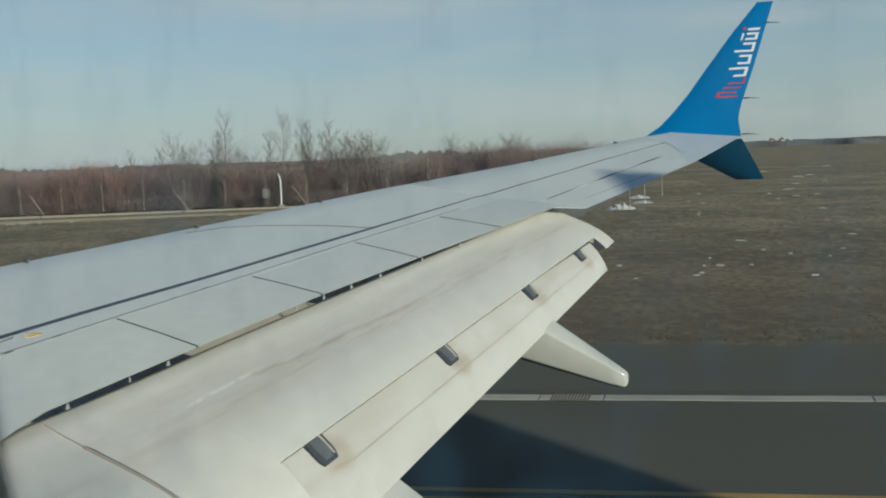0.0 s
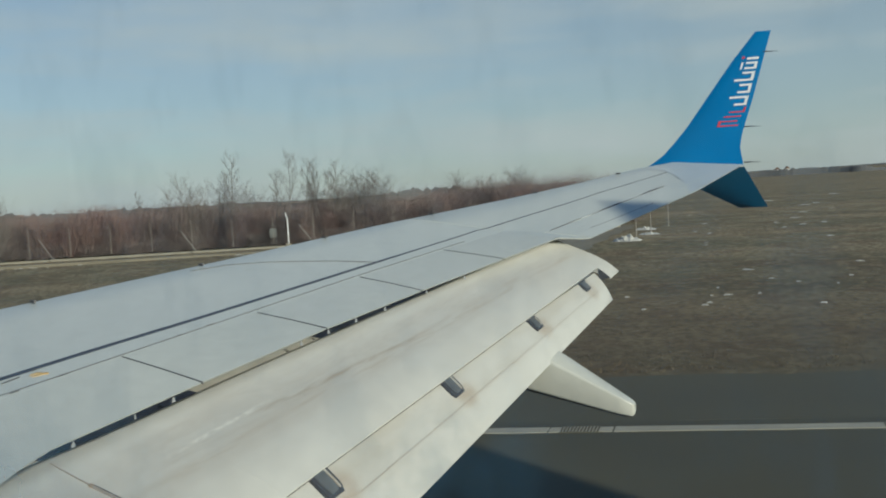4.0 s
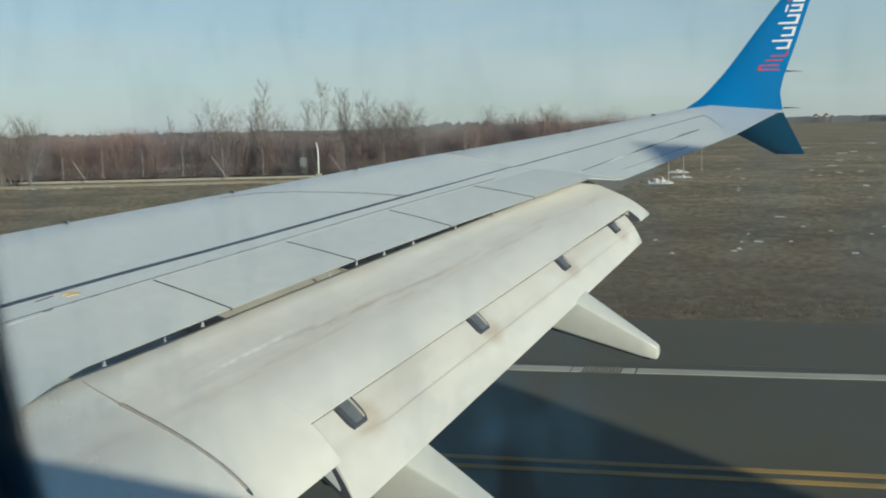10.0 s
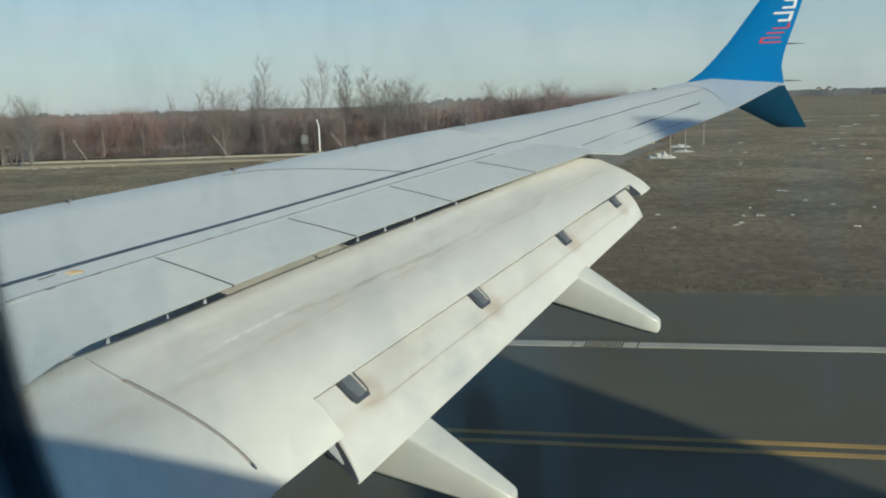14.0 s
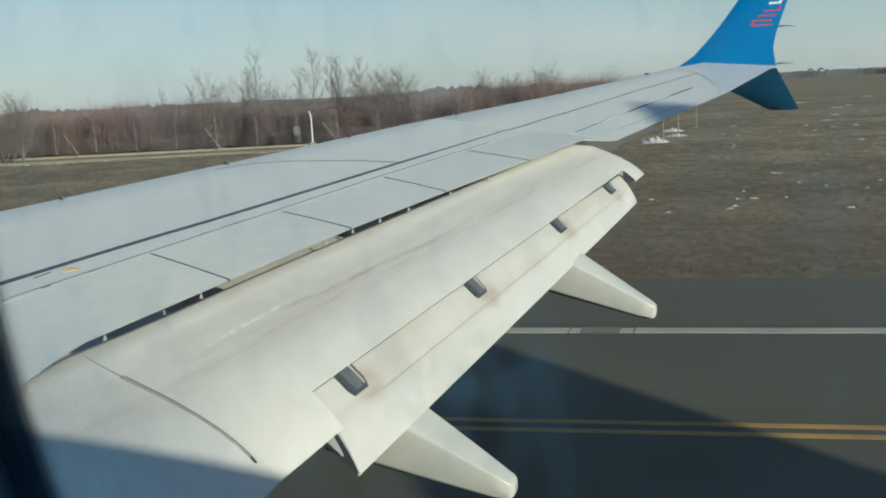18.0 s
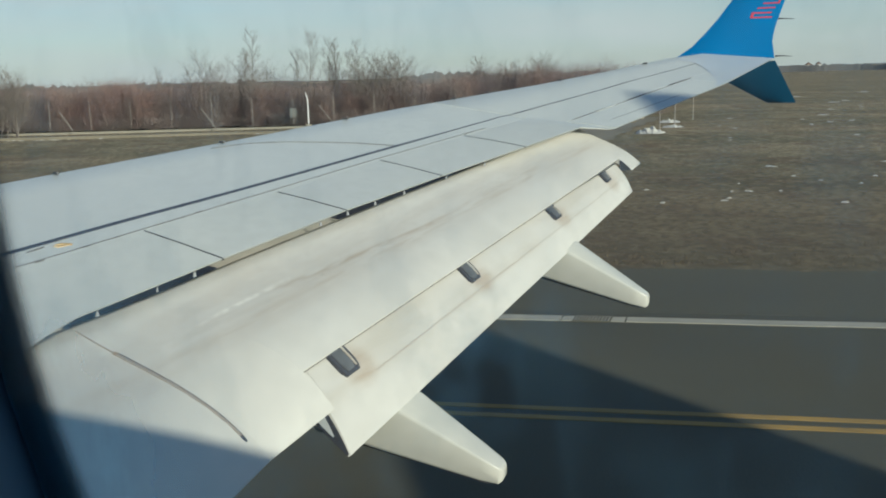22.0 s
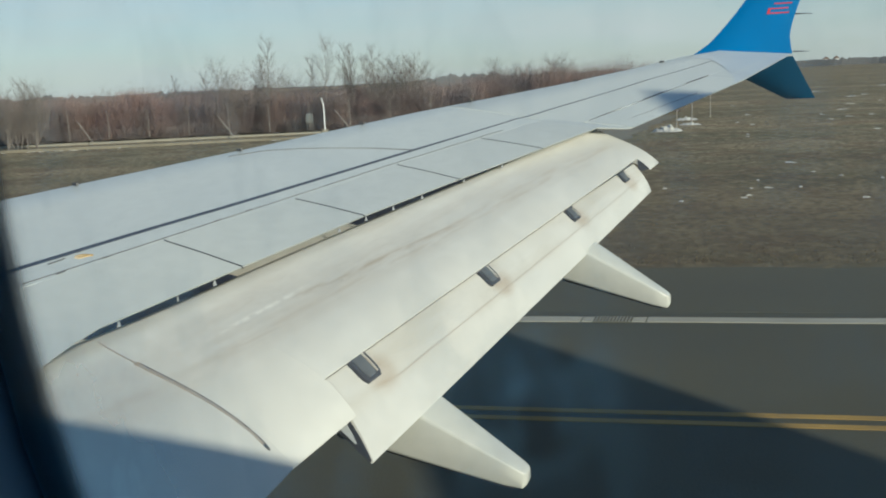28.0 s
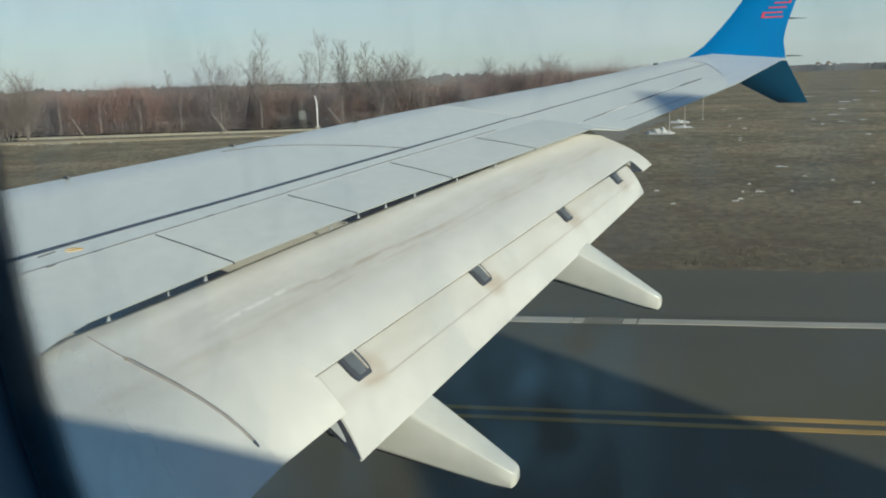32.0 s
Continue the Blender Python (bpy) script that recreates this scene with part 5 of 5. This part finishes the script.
stand("hedge", M["hedge"], "dense reddish-brown bare scrub behind the fence", 420, 11, (8.5, 16), (-2, 95), (2.6, 4.0))
stand("hedge", M["scrub"], "grey-brown bare bushes mixed into the scrub", 260, 12, (8.5, 20), (-2, 95), (2.4, 3.9))
stand("hedge", M["hedge"], "reddish bare thicket deeper in the scrub", 330, 13, (18, 46), (-1, 125), (3.0, 4.1), rad=(1.4, 2.8))
stand("hedge", M["scrub"], "brown undergrowth at the foot of the scrub", 200, 14, (7.5, 12), (-3, 95), (0.6, 1.5), rad=(0.8, 1.6))


def tree(x, y, h, seed, label, shape="tall", stems=1, lean=0.0):
    """A bare tree: tapered trunk, rising limbs and a crown of fine twigs. shape: tall, round or bush."""
    r = random.Random(seed)
    t = thing("tree", (x, y, 0), label, "tree", "bare trees in the scrub")
    tv, tf, cv, cf = [], [], [], []
    low, fan, reach, many = {"tall": (0.34, 0.80, 0.33, 15), "round": (0.40, 1.1, 0.62, 26), "bush": (0.06, 0.90, 0.66, 15)}[shape]

    def add(v, f, V, F):
        o = len(V)
        V.extend(v)
        F.extend(tuple(i + o for i in q) for q in f)

    def limb(p, d, length, rad, lev):
        n = (7, 4, 3, 2)[lev]
        pts, rr, q, dd = [Vector(p)], [rad], Vector(p), Vector(d).normalized()
        for i in range(n):
            wander = (0.03, 0.10, 0.18, 0.24)[lev]
            dd = (dd + Vector((r.gauss(0, wander), r.gauss(0, wander), r.gauss(0.05, 0.04)))).normalized()
            q = q + dd * length / n
            pts.append(q.copy())
            rr.append(rad * (1 - 0.85 * (i + 1) / n))
        v, f = tube(pts, rr, (7, 4, 3, 3)[lev])
        add(v, f, *((tv, tf) if lev < 2 else (cv, cf)))
        if lev == 3:
            return
        for k in range((many, 8, 6)[lev]):
            s = lerp(low if lev == 0 else 0.15, 0.99, (k + r.random()) / (many, 8, 6)[lev])
            i = min(int(s * n), n - 1)
            a = pts[i].lerp(pts[i + 1], s * n - i)
            ang = k * 2.4 + r.uniform(-0.5, 0.5)
            out = Vector((math.cos(ang), math.sin(ang), 0))
            nd = (pts[i + 1] - pts[i]).normalized() + out * fan * r.uniform(0.6, 1.35) + Vector((0, 0, 0.25))
            if lev == 0:
                ll = length * reach * ((0.95 - 0.25 * s) * r.uniform(0.85, 1.1) if shape == "round" else (1.25 - 0.85 * s) * r.uniform(0.6, 1.2))
            else:
                ll = length * r.uniform(0.30, 0.66) * (1.15 - 0.4 * s)
            limb(a, nd, ll, max(lerp(rr[i], rr[i + 1], s * n - i) * 0.55, (0.013, 0.0075, 0.0055)[lev]), lev + 1)

    for k in range(stems):
        o = 0.0 if stems == 1 else 0.35
        hs = h * (1.0 if k == 0 else r.uniform(0.6, 0.92))
        limb((x + r.gauss(0, o), y + r.gauss(0, o), -0.05), (r.gauss(0, 0.04 + o * 0.25), r.gauss(lean, 0.04 + o * 0.25), 1), hs * (0.66 if shape == "round" else 0.93), 0.0062 * hs + 0.012, 0)
    link_mesh("trunk", tv, tf, M["bark"], t)
    link_mesh("crown", cv, cf, M["bark"], t, "fine bare twigs")


def beyond(a, d):
    """A place seen from the cabin at a heading in degrees, at a distance."""
    return 1.47 + d * math.sin(radians(a)), -10.43 + d * math.cos(radians(a))


for a, d, h, shape, stems, lab in (
        (61.3, 83, 7.9, "tall", 1, "tall slender bare tree behind the fence"), (60.4, 84, 6.6, "tall", 2, "slender forked bare tree behind the fence"),
        (58.9, 82, 5.5, "bush", 3, "broad bare bush among the slender trees"), (62.1, 84, 5.0, "bush", 3, "low bare bush among the slender trees"),
        (64.4, 82, 7.7, "tall", 1, "tall slender bare tree behind the fence"), (63.9, 84, 5.9, "tall", 1, "slender bare tree behind the fence"),
        (65.8, 83, 7.1, "tall", 2, "tall forked bare tree behind the fence"), (66.6, 83, 7.2, "tall", 2, "tall forked bare tree behind the fence"),
        (67.4, 82, 6.8, "tall", 2, "dense forked bare tree behind the fence"), (68.1, 81, 5.4, "bush", 4, "dense dark bare bush under the trees"),
        (69.9, 82, 5.4, "bush", 5, "dense dark bare bush standing over the scrub"), (68.8, 84, 5.2, "bush", 3, "low bare bush under the trees"),
        (78.5, 88, 6.3, "round", 1, "round-crowned bare tree rising over the scrub"), (75.0, 90, 5.2, "bush", 2, "low bare bush rising over the scrub"),
        (76.1, 92, 5.4, "round", 1, "small bare tree rising over the scrub"), (57.6, 86, 5.3, "tall", 1, "small bare tree rising over the scrub"),
        (56.1, 86, 4.9, "tall", 1, "small bare tree rising over the scrub"), (48.4, 79, 4.5, "bush", 5, "dense grey bare bush by the fence"),
        (47.2, 79, 4.8, "bush", 7, "dense grey bare bush by the fence"), (45.8, 80, 5.0, "bush", 6, "dense grey bare bush by the fence")):
    tree(*beyond(a, d), h, round(a * 10), lab, shape, stems)


# ---- far woods, hills and houses ----
def far_belt(name, a0, a1, dist, h, seed, mat, label):
    """A wooded ridge far off: a broad bank with an uneven crest."""
    n, vs, fs = 1600, [], []
    for k in range(n + 1):
        i = k * 0.3
        a = radians(lerp(a0, a1, k / n))
        d = dist * (1 + 0.05 * noise.noise(Vector((i * 0.023, seed, 1))))
        hh = h * (0.5 + 0.5 * noise.noise(Vector((i * 0.015, seed, 0))) + 0.35 * noise.noise(Vector((i * 0.10, seed, 3))) + 0.25 * noise.noise(Vector((i * 0.45, seed, 9))) + 0.14 * noise.noise(Vector((i * 1.7, seed, 5))))
        hh = max(hh, 0.04 * h) + fall(d * math.sin(a), d * math.cos(a))
        for rr, z in ((d, -14.0), (d * 1.0004, hh - 0.2 * h), (d * 1.001, hh), (d * 1.10, -14.0)):
            vs.append((rr * math.sin(a), rr * math.cos(a), z))
    for i in range(n):
        for j in range(3):
            fs.append((i * 4 + j, i * 4 + j + 1, i * 4 + 4 + j + 1, i * 4 + 4 + j))
    return tagged(link_mesh(name, vs, fs, mat, None, "", True), label, "hills", "", "stuff")


far_belt("far_woods", 86, 130, 620, 5.0, 2.0, M["far"], "low dark wooded strip on the horizon")
far_belt("far_thicket", 30, 88, 520, 7.0, 4.0, M["far"], "low grey band of bare woods across the fields")
far_belt("far_hills", 10, 140, 2300, 5.5, 6.0, M["far"], "wooded ridge far away, distance haze painted as blue-grey")
hr = random.Random(9)
for k in range(5):
    a = radians((49.6, 50.1, 93.8, 94.3, 55.0)[k] + hr.uniform(-.2, .2))
    d = hr.uniform(1000, 1250)
    x, y = d * math.sin(a), d * math.cos(a)
    drop = fall(x, y)
    hs = thing("house", (x, y, drop), "small pale house far across the fields", "house", "far houses")
    w, l, h = hr.uniform(5, 7), hr.uniform(6, 10), hr.uniform(3, 4.5)
    h += drop
    v, f = box((x, y, (h + drop) / 2 - 1), (w, l, h - drop), a)
    link_mesh("wall", v, f, M["house"], hs)
    c, s = math.cos(a), math.sin(a)
    rp = [Vector((x + px * c - py * s, y + px * s + py * c, z)) for px, py, z in ((-w * .55, -l * .54, h - 1), (w * .55, -l * .54, h - 1), (0, -l * .54, h + 1.6), (-w * .55, l * .54, h - 1), (w * .55, l * .54, h - 1), (0, l * .54, h + 1.6))]
    link_mesh("roof", rp, [(0, 2, 1), (3, 4, 5), (0, 3, 5, 2), (1, 2, 5, 4), (0, 1, 4, 3)], M["roof"], hs)

# ---- things beside the taxiway ----
def block(parent, name, base, face, a, b, z, mat, lab=""):
    """A box of a sign or cabinet: a along its face, b out of it, z up; face: its heading in radians."""
    ax, bx = Vector((math.cos(face), math.sin(face), 0)), Vector((math.sin(face), -math.cos(face), 0))
    c = [Vector(base) + ax * p + bx * q + Vector((0, 0, h)) for h in z for p, q in ((a[0], b[0]), (a[1], b[0]), (a[1], b[1]), (a[0], b[1]))]
    return link_mesh(name, c, [(3, 2, 1, 0), (4, 5, 6, 7), (0, 1, 5, 4), (1, 2, 6, 5), (2, 3, 7, 6), (3, 0, 4, 7)], mat, parent, lab)


def letters(parent, text, base, face, a, z, size, out, mat, lab):
    """Raised lettering on a sign's face."""
    cu = bpy.data.curves.new("letter", "FONT")
    cu.body, cu.size, cu.extrude, cu.align_x = text, size, 0.006, "CENTER"
    tmp = bpy.data.objects.new("tmp", cu)
    scene.collection.objects.link(tmp)
    me = bpy.data.meshes.new_from_object(tmp.evaluated_get(bpy.context.evaluated_depsgraph_get()))
    bpy.data.objects.remove(tmp)
    ax, bx = Vector((math.cos(face), math.sin(face), 0)), Vector((math.sin(face), -math.cos(face), 0))
    me.transform(Matrix.Translation(ax * a + bx * out + Vector((0, 0, z))) @ Matrix((ax, Vector((0, 0, 1)), bx)).transposed().to_4x4())
    me.materials.append(mat)
    ob = new("letter", me)
    ob.parent = parent
    tagged(ob, lab)


# direction sign: a wide yellow cabinet, a black end panel with one letter and a second cabinet set back
at, turn = Vector((33.8, -21.4, 0)), 0.06
sign = thing("taxiway_sign", at, "yellow illuminated taxiway sign with black end panel", "sign", "taxiway signs")
block(sign, "cabinet", at, turn, (-1.55, 1.0), (-0.16, 0.16), (0.22, 1.35), M["signyellow"], "yellow sign cabinet")
block(sign, "end_panel", at, turn, (1.0, 1.5), (-0.17, 0.17), (0.22, 1.36), M["black"], "black panel with a yellow letter")
block(sign, "side_cabinet", at, turn, (-3.0, -1.65), (-0.75, -0.45), (0.22, 1.33), M["signyellow"], "yellow side cabinet")
block(sign, "back_cover", at, turn, (-1.55, 1.5), (-0.185, -0.165), (0.24, 1.33), M["greymetal"], "plain brownish metal back")
for z in (1.18, 0.95):
    block(sign, "text_bar", at, turn, (-1.4, 0.85), (0.164, 0.170), (z, z + 0.07), M["black"], "black line on the sign")
for i in range(4):
    for z in (0.72, 0.48):
        block(sign, "text_bar", at, turn, (-1.35 + i * 0.58, -0.98 + i * 0.58), (0.164, 0.170), (z, z + 0.10), M["black"], "unreadable black text bar")
for a, b in ((-1.2, 0.0), (0.0, 0.0), (1.2, 0.0), (-2.7, -0.6), (-1.9, -0.6)):
    block(sign, "foot", at, turn, (a - 0.05, a + 0.05), (b - 0.05, b + 0.05), (-0.02, 0.22), M["greymetal"])
block(sign, "base_slab", at, turn, (-3.2, 1.7), (-0.95, 0.35), (-0.06, 0.05), M["concrete"], "pale concrete base")
letters(sign, "D", at, turn, 1.25, 0.60, 0.56, 0.178, M["signyellow"], "yellow letter D")
at = Vector((32.4, 1.8, 0))
sign2 = thing("taxiway_sign", at, "pair of upright yellow sign cabinets on a concrete base", "sign", "taxiway signs")
for b in (-0.45, 0.35):
    block(sign2, "cabinet", at, turn, (-1.3, 1.3), (b - 0.10, b + 0.10), (0.2, 1.25), M["signyellow"], "yellow sign cabinet")
    for a in (-1.0, 1.0):
        block(sign2, "foot", at, turn, (a - 0.05, a + 0.05), (b - 0.04, b + 0.04), (0.04, 0.2), M["greymetal"])
block(sign2, "base_slab", at, turn, (-1.6, 1.6), (-0.8, 0.7), (-0.05, 0.05), M["concrete"], "pale concrete base")
at = Vector((57.6, 2.8, 0))
cab = thing("electric_cabinet", at, "green-grey steel electric cabinet beside the service path", "cabinet")
block(cab, "plinth", at, 1.5, (-0.75, 0.75), (-0.32, 0.32), (-0.03, 0.15), M["concrete"])
block(cab, "housing", at, 1.5, (-0.7, 0.7), (-0.28, 0.28), (0.15, 1.45), M["greymetal"])
for a in (-0.68, 0.01):
    door = block(cab, "door", at, 1.5, (a, a + 0.67), (-0.30, -0.283), (0.2, 1.38), M["greymetal"], "grey cabinet door")
block(cab, "roof", at, 1.5, (-0.76, 0.76), (-0.34, 0.34), (1.45, 1.51), M["post"])

# service path from the shoulder to the gate: joined concrete plates, then worn gravel
path = thing("service_path", (30.0, -1.0, 0), "pale concrete service path between snow and dry grass", "path", "", "structure")
for k in range(5):
    xa, xb = 20.6 + k * 3.0, 23.57 + k * 3.0
    vs = [Vector((x, y, z)) for z in (-0.05, 0.03) for x, y in ((xa, lerp(-2.85, -2.2, k / 5)), (xb, lerp(-2.85, -2.2, (k + 1) / 5)), (xb, lerp(0.9, 1.2, (k + 1) / 5)), (xa, lerp(0.9, 1.2, k / 5)))]
    link_mesh("plate", vs, [(3, 2, 1, 0), (4, 5, 6, 7), (0, 1, 5, 4), (1, 2, 6, 5), (2, 3, 7, 6), (3, 0, 4, 7)], M["concrete"], path)
vs, fs = [], []
for i in range(25):
    x = lerp(35.6, 82.0, i / 24)
    w = 1.7 + 0.25 * math.sin(i * 1.9)
    vs += [(x, -0.5 - w - (x - 35) * 0.035, 0.02 + swell(x, -2)), (x, -0.5 + w - (x - 35) * 0.02, 0.02 + swell(x, -2))]
fs = [(2 * i, 2 * i + 2, 2 * i + 3, 2 * i + 1) for i in range(24)]
tagged(link_mesh("gravel_path", vs, fs, M["gravel"]), "worn pale gravel path leading to the fence gate", "path", "", "structure")
for k in range(9):
    snow_pile(24.0 + k * 1.5, -3.1 + 0.08 * k, 1.6, 0.18, 20 + k)

# hold marking: two solid and two broken yellow bars, and the red panel beside it
hold = thing("hold_marking", gp(10.5, -24.0), "yellow hold line of solid and broken bars on asphalt", "marking", "", "structure")
for v0 in (-22.8, -23.45):
    slab("solid_bar", -4.0, 11.75, v0 - 0.15, v0 + 0.15, 0.009, M["barpaint"], "", parent=hold, thick=0.01)
for v0 in (-24.1, -24.75):
    for k in range(9):
        slab("broken_bar", 10.75 - k * 1.85, 11.75 - k * 1.85, v0 - 0.15, v0 + 0.15, 0.009, M["barpaint"], "", parent=hold, thick=0.01)
panel = thing("painted_panel", gp(9.0, -19.0), "worn red painted panel with pale shapes on the asphalt", "marking", "", "structure")
slab("red_field", 5.2, 11.4, -21.5, -16.4, 0.006, M["redpaint"], "", parent=panel, thick=0.008, wobble=0.02, nv=4)


def pale_ring(u, v0, ru, rv, wide, lab):
    rings = []
    for k in range(33):
        a = 2 * math.pi * k / 32
        o, i = gp(u + ru * math.cos(a), v0 + rv * math.sin(a)), gp(u + (ru - wide) * math.cos(a), v0 + (rv - wide) * math.sin(a))
        rings.append([Vector((p.x, p.y, z)) for p, z in ((o, 0.004), (o, 0.011), (i, 0.011), (i, 0.004))])
    v, f = loft(rings, caps=False)
    link_mesh("pale_shape", v, f, M["whitepaint"], panel, lab)


pale_ring(9.9, -17.9, 1.0, 0.85, 0.42, "worn pale ring")
pale_ring(9.9, -20.0, 1.0, 0.85, 0.42, "worn pale ring")
pale_ring(6.9, -18.9, 1.2, 0.9, 0.42, "worn pale ring")


def edge_light(x, y, z, high, lab):
    t = thing("edge_light", (x, y, z), lab, "light", "taxiway edge lights")
    v, f = tube([(x, y, z - 0.03), (x, y, z + 0.03), (x, y, z + 0.05)], [0.20, 0.20, 0.12], 16)
    link_mesh("base", v, f, M["greymetal"], t)
    v, f = tube([(x, y, z + 0.05), (x, y, z + high - 0.15)], [0.03, 0.03], 8)
    link_mesh("stem", v, f, M["signyellow"], t, "yellow stem")
    v, f = tube([(x, y, z + high - 0.15), (x, y, z + high - 0.11), (x, y, z + high - 0.04), (x, y, z + high)], [0.06, 0.075, 0.07, 0.03], 12)
    link_mesh("lamp", v, f, M["barpaint"], t, "orange lamp head")


edge_light(*gp(18.2, -22.8).xy, 0.0, 0.40, "small orange edge light on a round plate")
edge_light(*gp(15.7, -22.8).xy, 0.0, 0.45, "small orange edge light on a round plate")
at = gp(22.9, -22.4)
guard = thing("guard_light", at, "yellow and black guard light on a concrete pad", "light")
v, f = tube([at, at + Vector((0, 0, 0.45)), at + Vector((0, 0, 0.5))], [0.09, 0.06, 0.10], 10)
link_mesh("stand", v, f, M["signyellow"], guard, "yellow stand")
block(guard, "lamp_box", at, 0.8, (-0.28, 0.28), (-0.1, 0.12), (0.48, 0.74), M["black"], "black twin lamp box")
for a in (-0.14, 0.14):
    block(guard, "lens", at, 0.8, (a - 0.08, a + 0.08), (0.12, 0.135), (0.53, 0.69), M["barpaint"], "amber lens")
slab("concrete_pad", 20.6, 23.4, -25.6, -23.6, 0.03, M["concrete"], "pale concrete pad in the grass verge", "pad", "structure", thick=0.08, wobble=0.04, nv=3)
slab("concrete_pad", 21.6, 23.2, -23.55, -21.2, 0.028, M["concrete"], "broken pale concrete pad under a light", "pad", "structure", thick=0.08, wobble=0.15, nv=5)
slab("pad_grate", 22.4, 22.9, -25.1, -24.2, 0.036, M["black"], "dark iron grate in the concrete pad", "grate", "structure", thick=0.02)
for x, y, r, lab in ((20.0, -42.0, 0.22, "round pale drain cover at the asphalt edge"), (10.1, -24.0, 0.2, "round grey light cover in the asphalt")):
    cover = thing("drain_cover", (x, y, 0), lab, "cover", "round covers")
    v, f = tube([(x, y, -0.03), (x, y, 0.006), (x, y, 0.012)], [r, r, r * 0.92], 20)
    link_mesh("lid", v, f, M["concrete"], cover)
water = bpy.data.materials.new("melt_water")
water.use_nodes = True
wb = water.node_tree.nodes["Principled BSDF"]
wb.inputs["Base Color"].default_value, wb.inputs["Roughness"].default_value = (0.05, 0.05, 0.045, 1), 0.04
vs = [Vector((35.6 + 0.9 * math.cos(k * math.pi / 15) * (1 + 0.25 * noise.noise(Vector((k * 0.5, 0, 0)))), -20.1 + 1.3 * math.sin(k * math.pi / 15) * (1 + 0.25 * noise.noise(Vector((0, k * 0.5, 0)))), z)) for z in (-0.05, 0.012) for k in range(30)]
tagged(link_mesh("puddle", vs, [tuple(range(30, 60))] + [(k, (k + 1) % 30, 30 + (k + 1) % 30, 30 + k) for k in range(30)], water), "melt water puddle rimmed with old snow", "puddle", "", "structure")
for k, (x, y) in enumerate(((34.9, -20.9), (34.6, -20.1), (34.8, -19.2), (35.6, -18.7))):
    snow_patch("snow_patch", x, y, 0.25, 0.55, "snow rim of the melt water puddle", 200 + k)

# ---- where the aircraft came from: the runway behind it, the exit curve and the snowy field beyond ----
def band(name, pts, width, z, mat, label, category, parent=None):
    """A flat band along points of the ground."""
    vs, fs = [], []
    for i, p in enumerate(pts):
        a, b = Vector(pts[max(i - 1, 0)]), Vector(pts[min(i + 1, len(pts) - 1)])
        d = (b - a).normalized() * (width / 2)
        for sx, zz in ((1, z - 0.03), (1, z), (-1, z), (-1, z - 0.03)):
            vs.append((p[0] - d.y * sx, p[1] + d.x * sx, zz))
    for i in range(len(pts) - 1):
        fs += [(4 * i + j, 4 * i + (j + 1) % 4, 4 * i + 4 + (j + 1) % 4, 4 * i + 4 + j) for j in range(4)]
    fs += [(3, 2, 1, 0), tuple(4 * (len(pts) - 1) + j for j in range(4))]
    ob = link_mesh(name, vs, fs, mat, parent)
    return ob if parent is not None else tagged(ob, label, category, "", "structure")


RY = -205.0
band("runway", [(x, RY - 0.06 * x) for x in (-900, -300, 300, 1500)], 45, 0.004, M["asphalt"], "dark worn asphalt runway with rubber marks", "road")
exit_pts = [(lerp(11.0, 60.0, t ** 2.2), lerp(-120, RY - 2.5, t ** 0.8)) for t in [i / 12 for i in range(13)]]
band("taxiway_exit", exit_pts, 40, 0.006, M["asphalt"], "curved asphalt exit from the runway", "road")
for off in (-22, 22):
    band("runway_edge_line", [(x, RY - 0.06 * x + off) for x in (-900, 300, 1500)], 0.9, 0.012, M["whitepaint"], "worn white runway edge line", "marking")
centre = thing("runway_centre_line", (0, RY, 0), "broken white runway centre line", "marking", "", "structure")
for k in range(36):
    x = -880 + k * 60
    band("dash", [(x, RY - 0.06 * x), (x + 30, RY - 0.06 * (x + 30))], 0.9, 0.012, M["whitepaint"], "", "", centre)
band("yellow_curve", exit_pts, 0.3, 0.014, M["barpaint"], "orange-yellow guide line curving off the runway", "marking")
for k in range(12):
    t = k / 12
    snow_pile(lerp(20.6, 23.0, t), lerp(-62, -74, t), 2.2, 0.4, 40 + k)
for k in range(26):
    x = rng.uniform(-60, 260)
    snow_patch("snow_field", x, RY - 0.06 * x - rng.uniform(30, 75), rng.uniform(5, 14), rng.uniform(2, 6), "broad sheet of melting snow beyond the runway", 300 + k)
for k in range(6):
    snow_patch("snow_field", rng.uniform(34, 60), rng.uniform(-95, -62), rng.uniform(2, 5), rng.uniform(3, 8), "flat sheet of old snow on dry grass", 340 + k)

# dry grass clumps between the shoulder and the track
r = random.Random(21)
vs, fs = [], []
for _ in range(11000):
    d = r.random()
    u = 21.0 + 34 * d * d
    y = r.uniform(-16 - u * 0.1, 4 + u * 0.9)
    if u < 30 and y > 6:
        continue
    x = u + LEAN * (y + 9.5)
    if noise.noise(Vector((x * 0.35, y * 0.12, 2))) < -0.12:
        continue
    s = r.uniform(0.02, 0.045)
    for _k in range(4):
        a = r.uniform(0, 2 * math.pi)
        px, py = x + r.gauss(0, .09), y + r.gauss(0, .12)
        w = s * 0.22
        i = len(vs)
        vs += [(px - w * math.sin(a), py + w * math.cos(a), -0.03), (px + w * math.sin(a), py - w * math.cos(a), -0.03), (px + s * .9 * math.cos(a), py + s * .9 * math.sin(a), s * r.uniform(.5, 1.0))]
        fs.append((i, i + 1, i + 2))
tagged(link_mesh("grass", vs, fs, M["tuft"]), "short dry grass clumps beside the taxiway", "grass", "", "stuff")
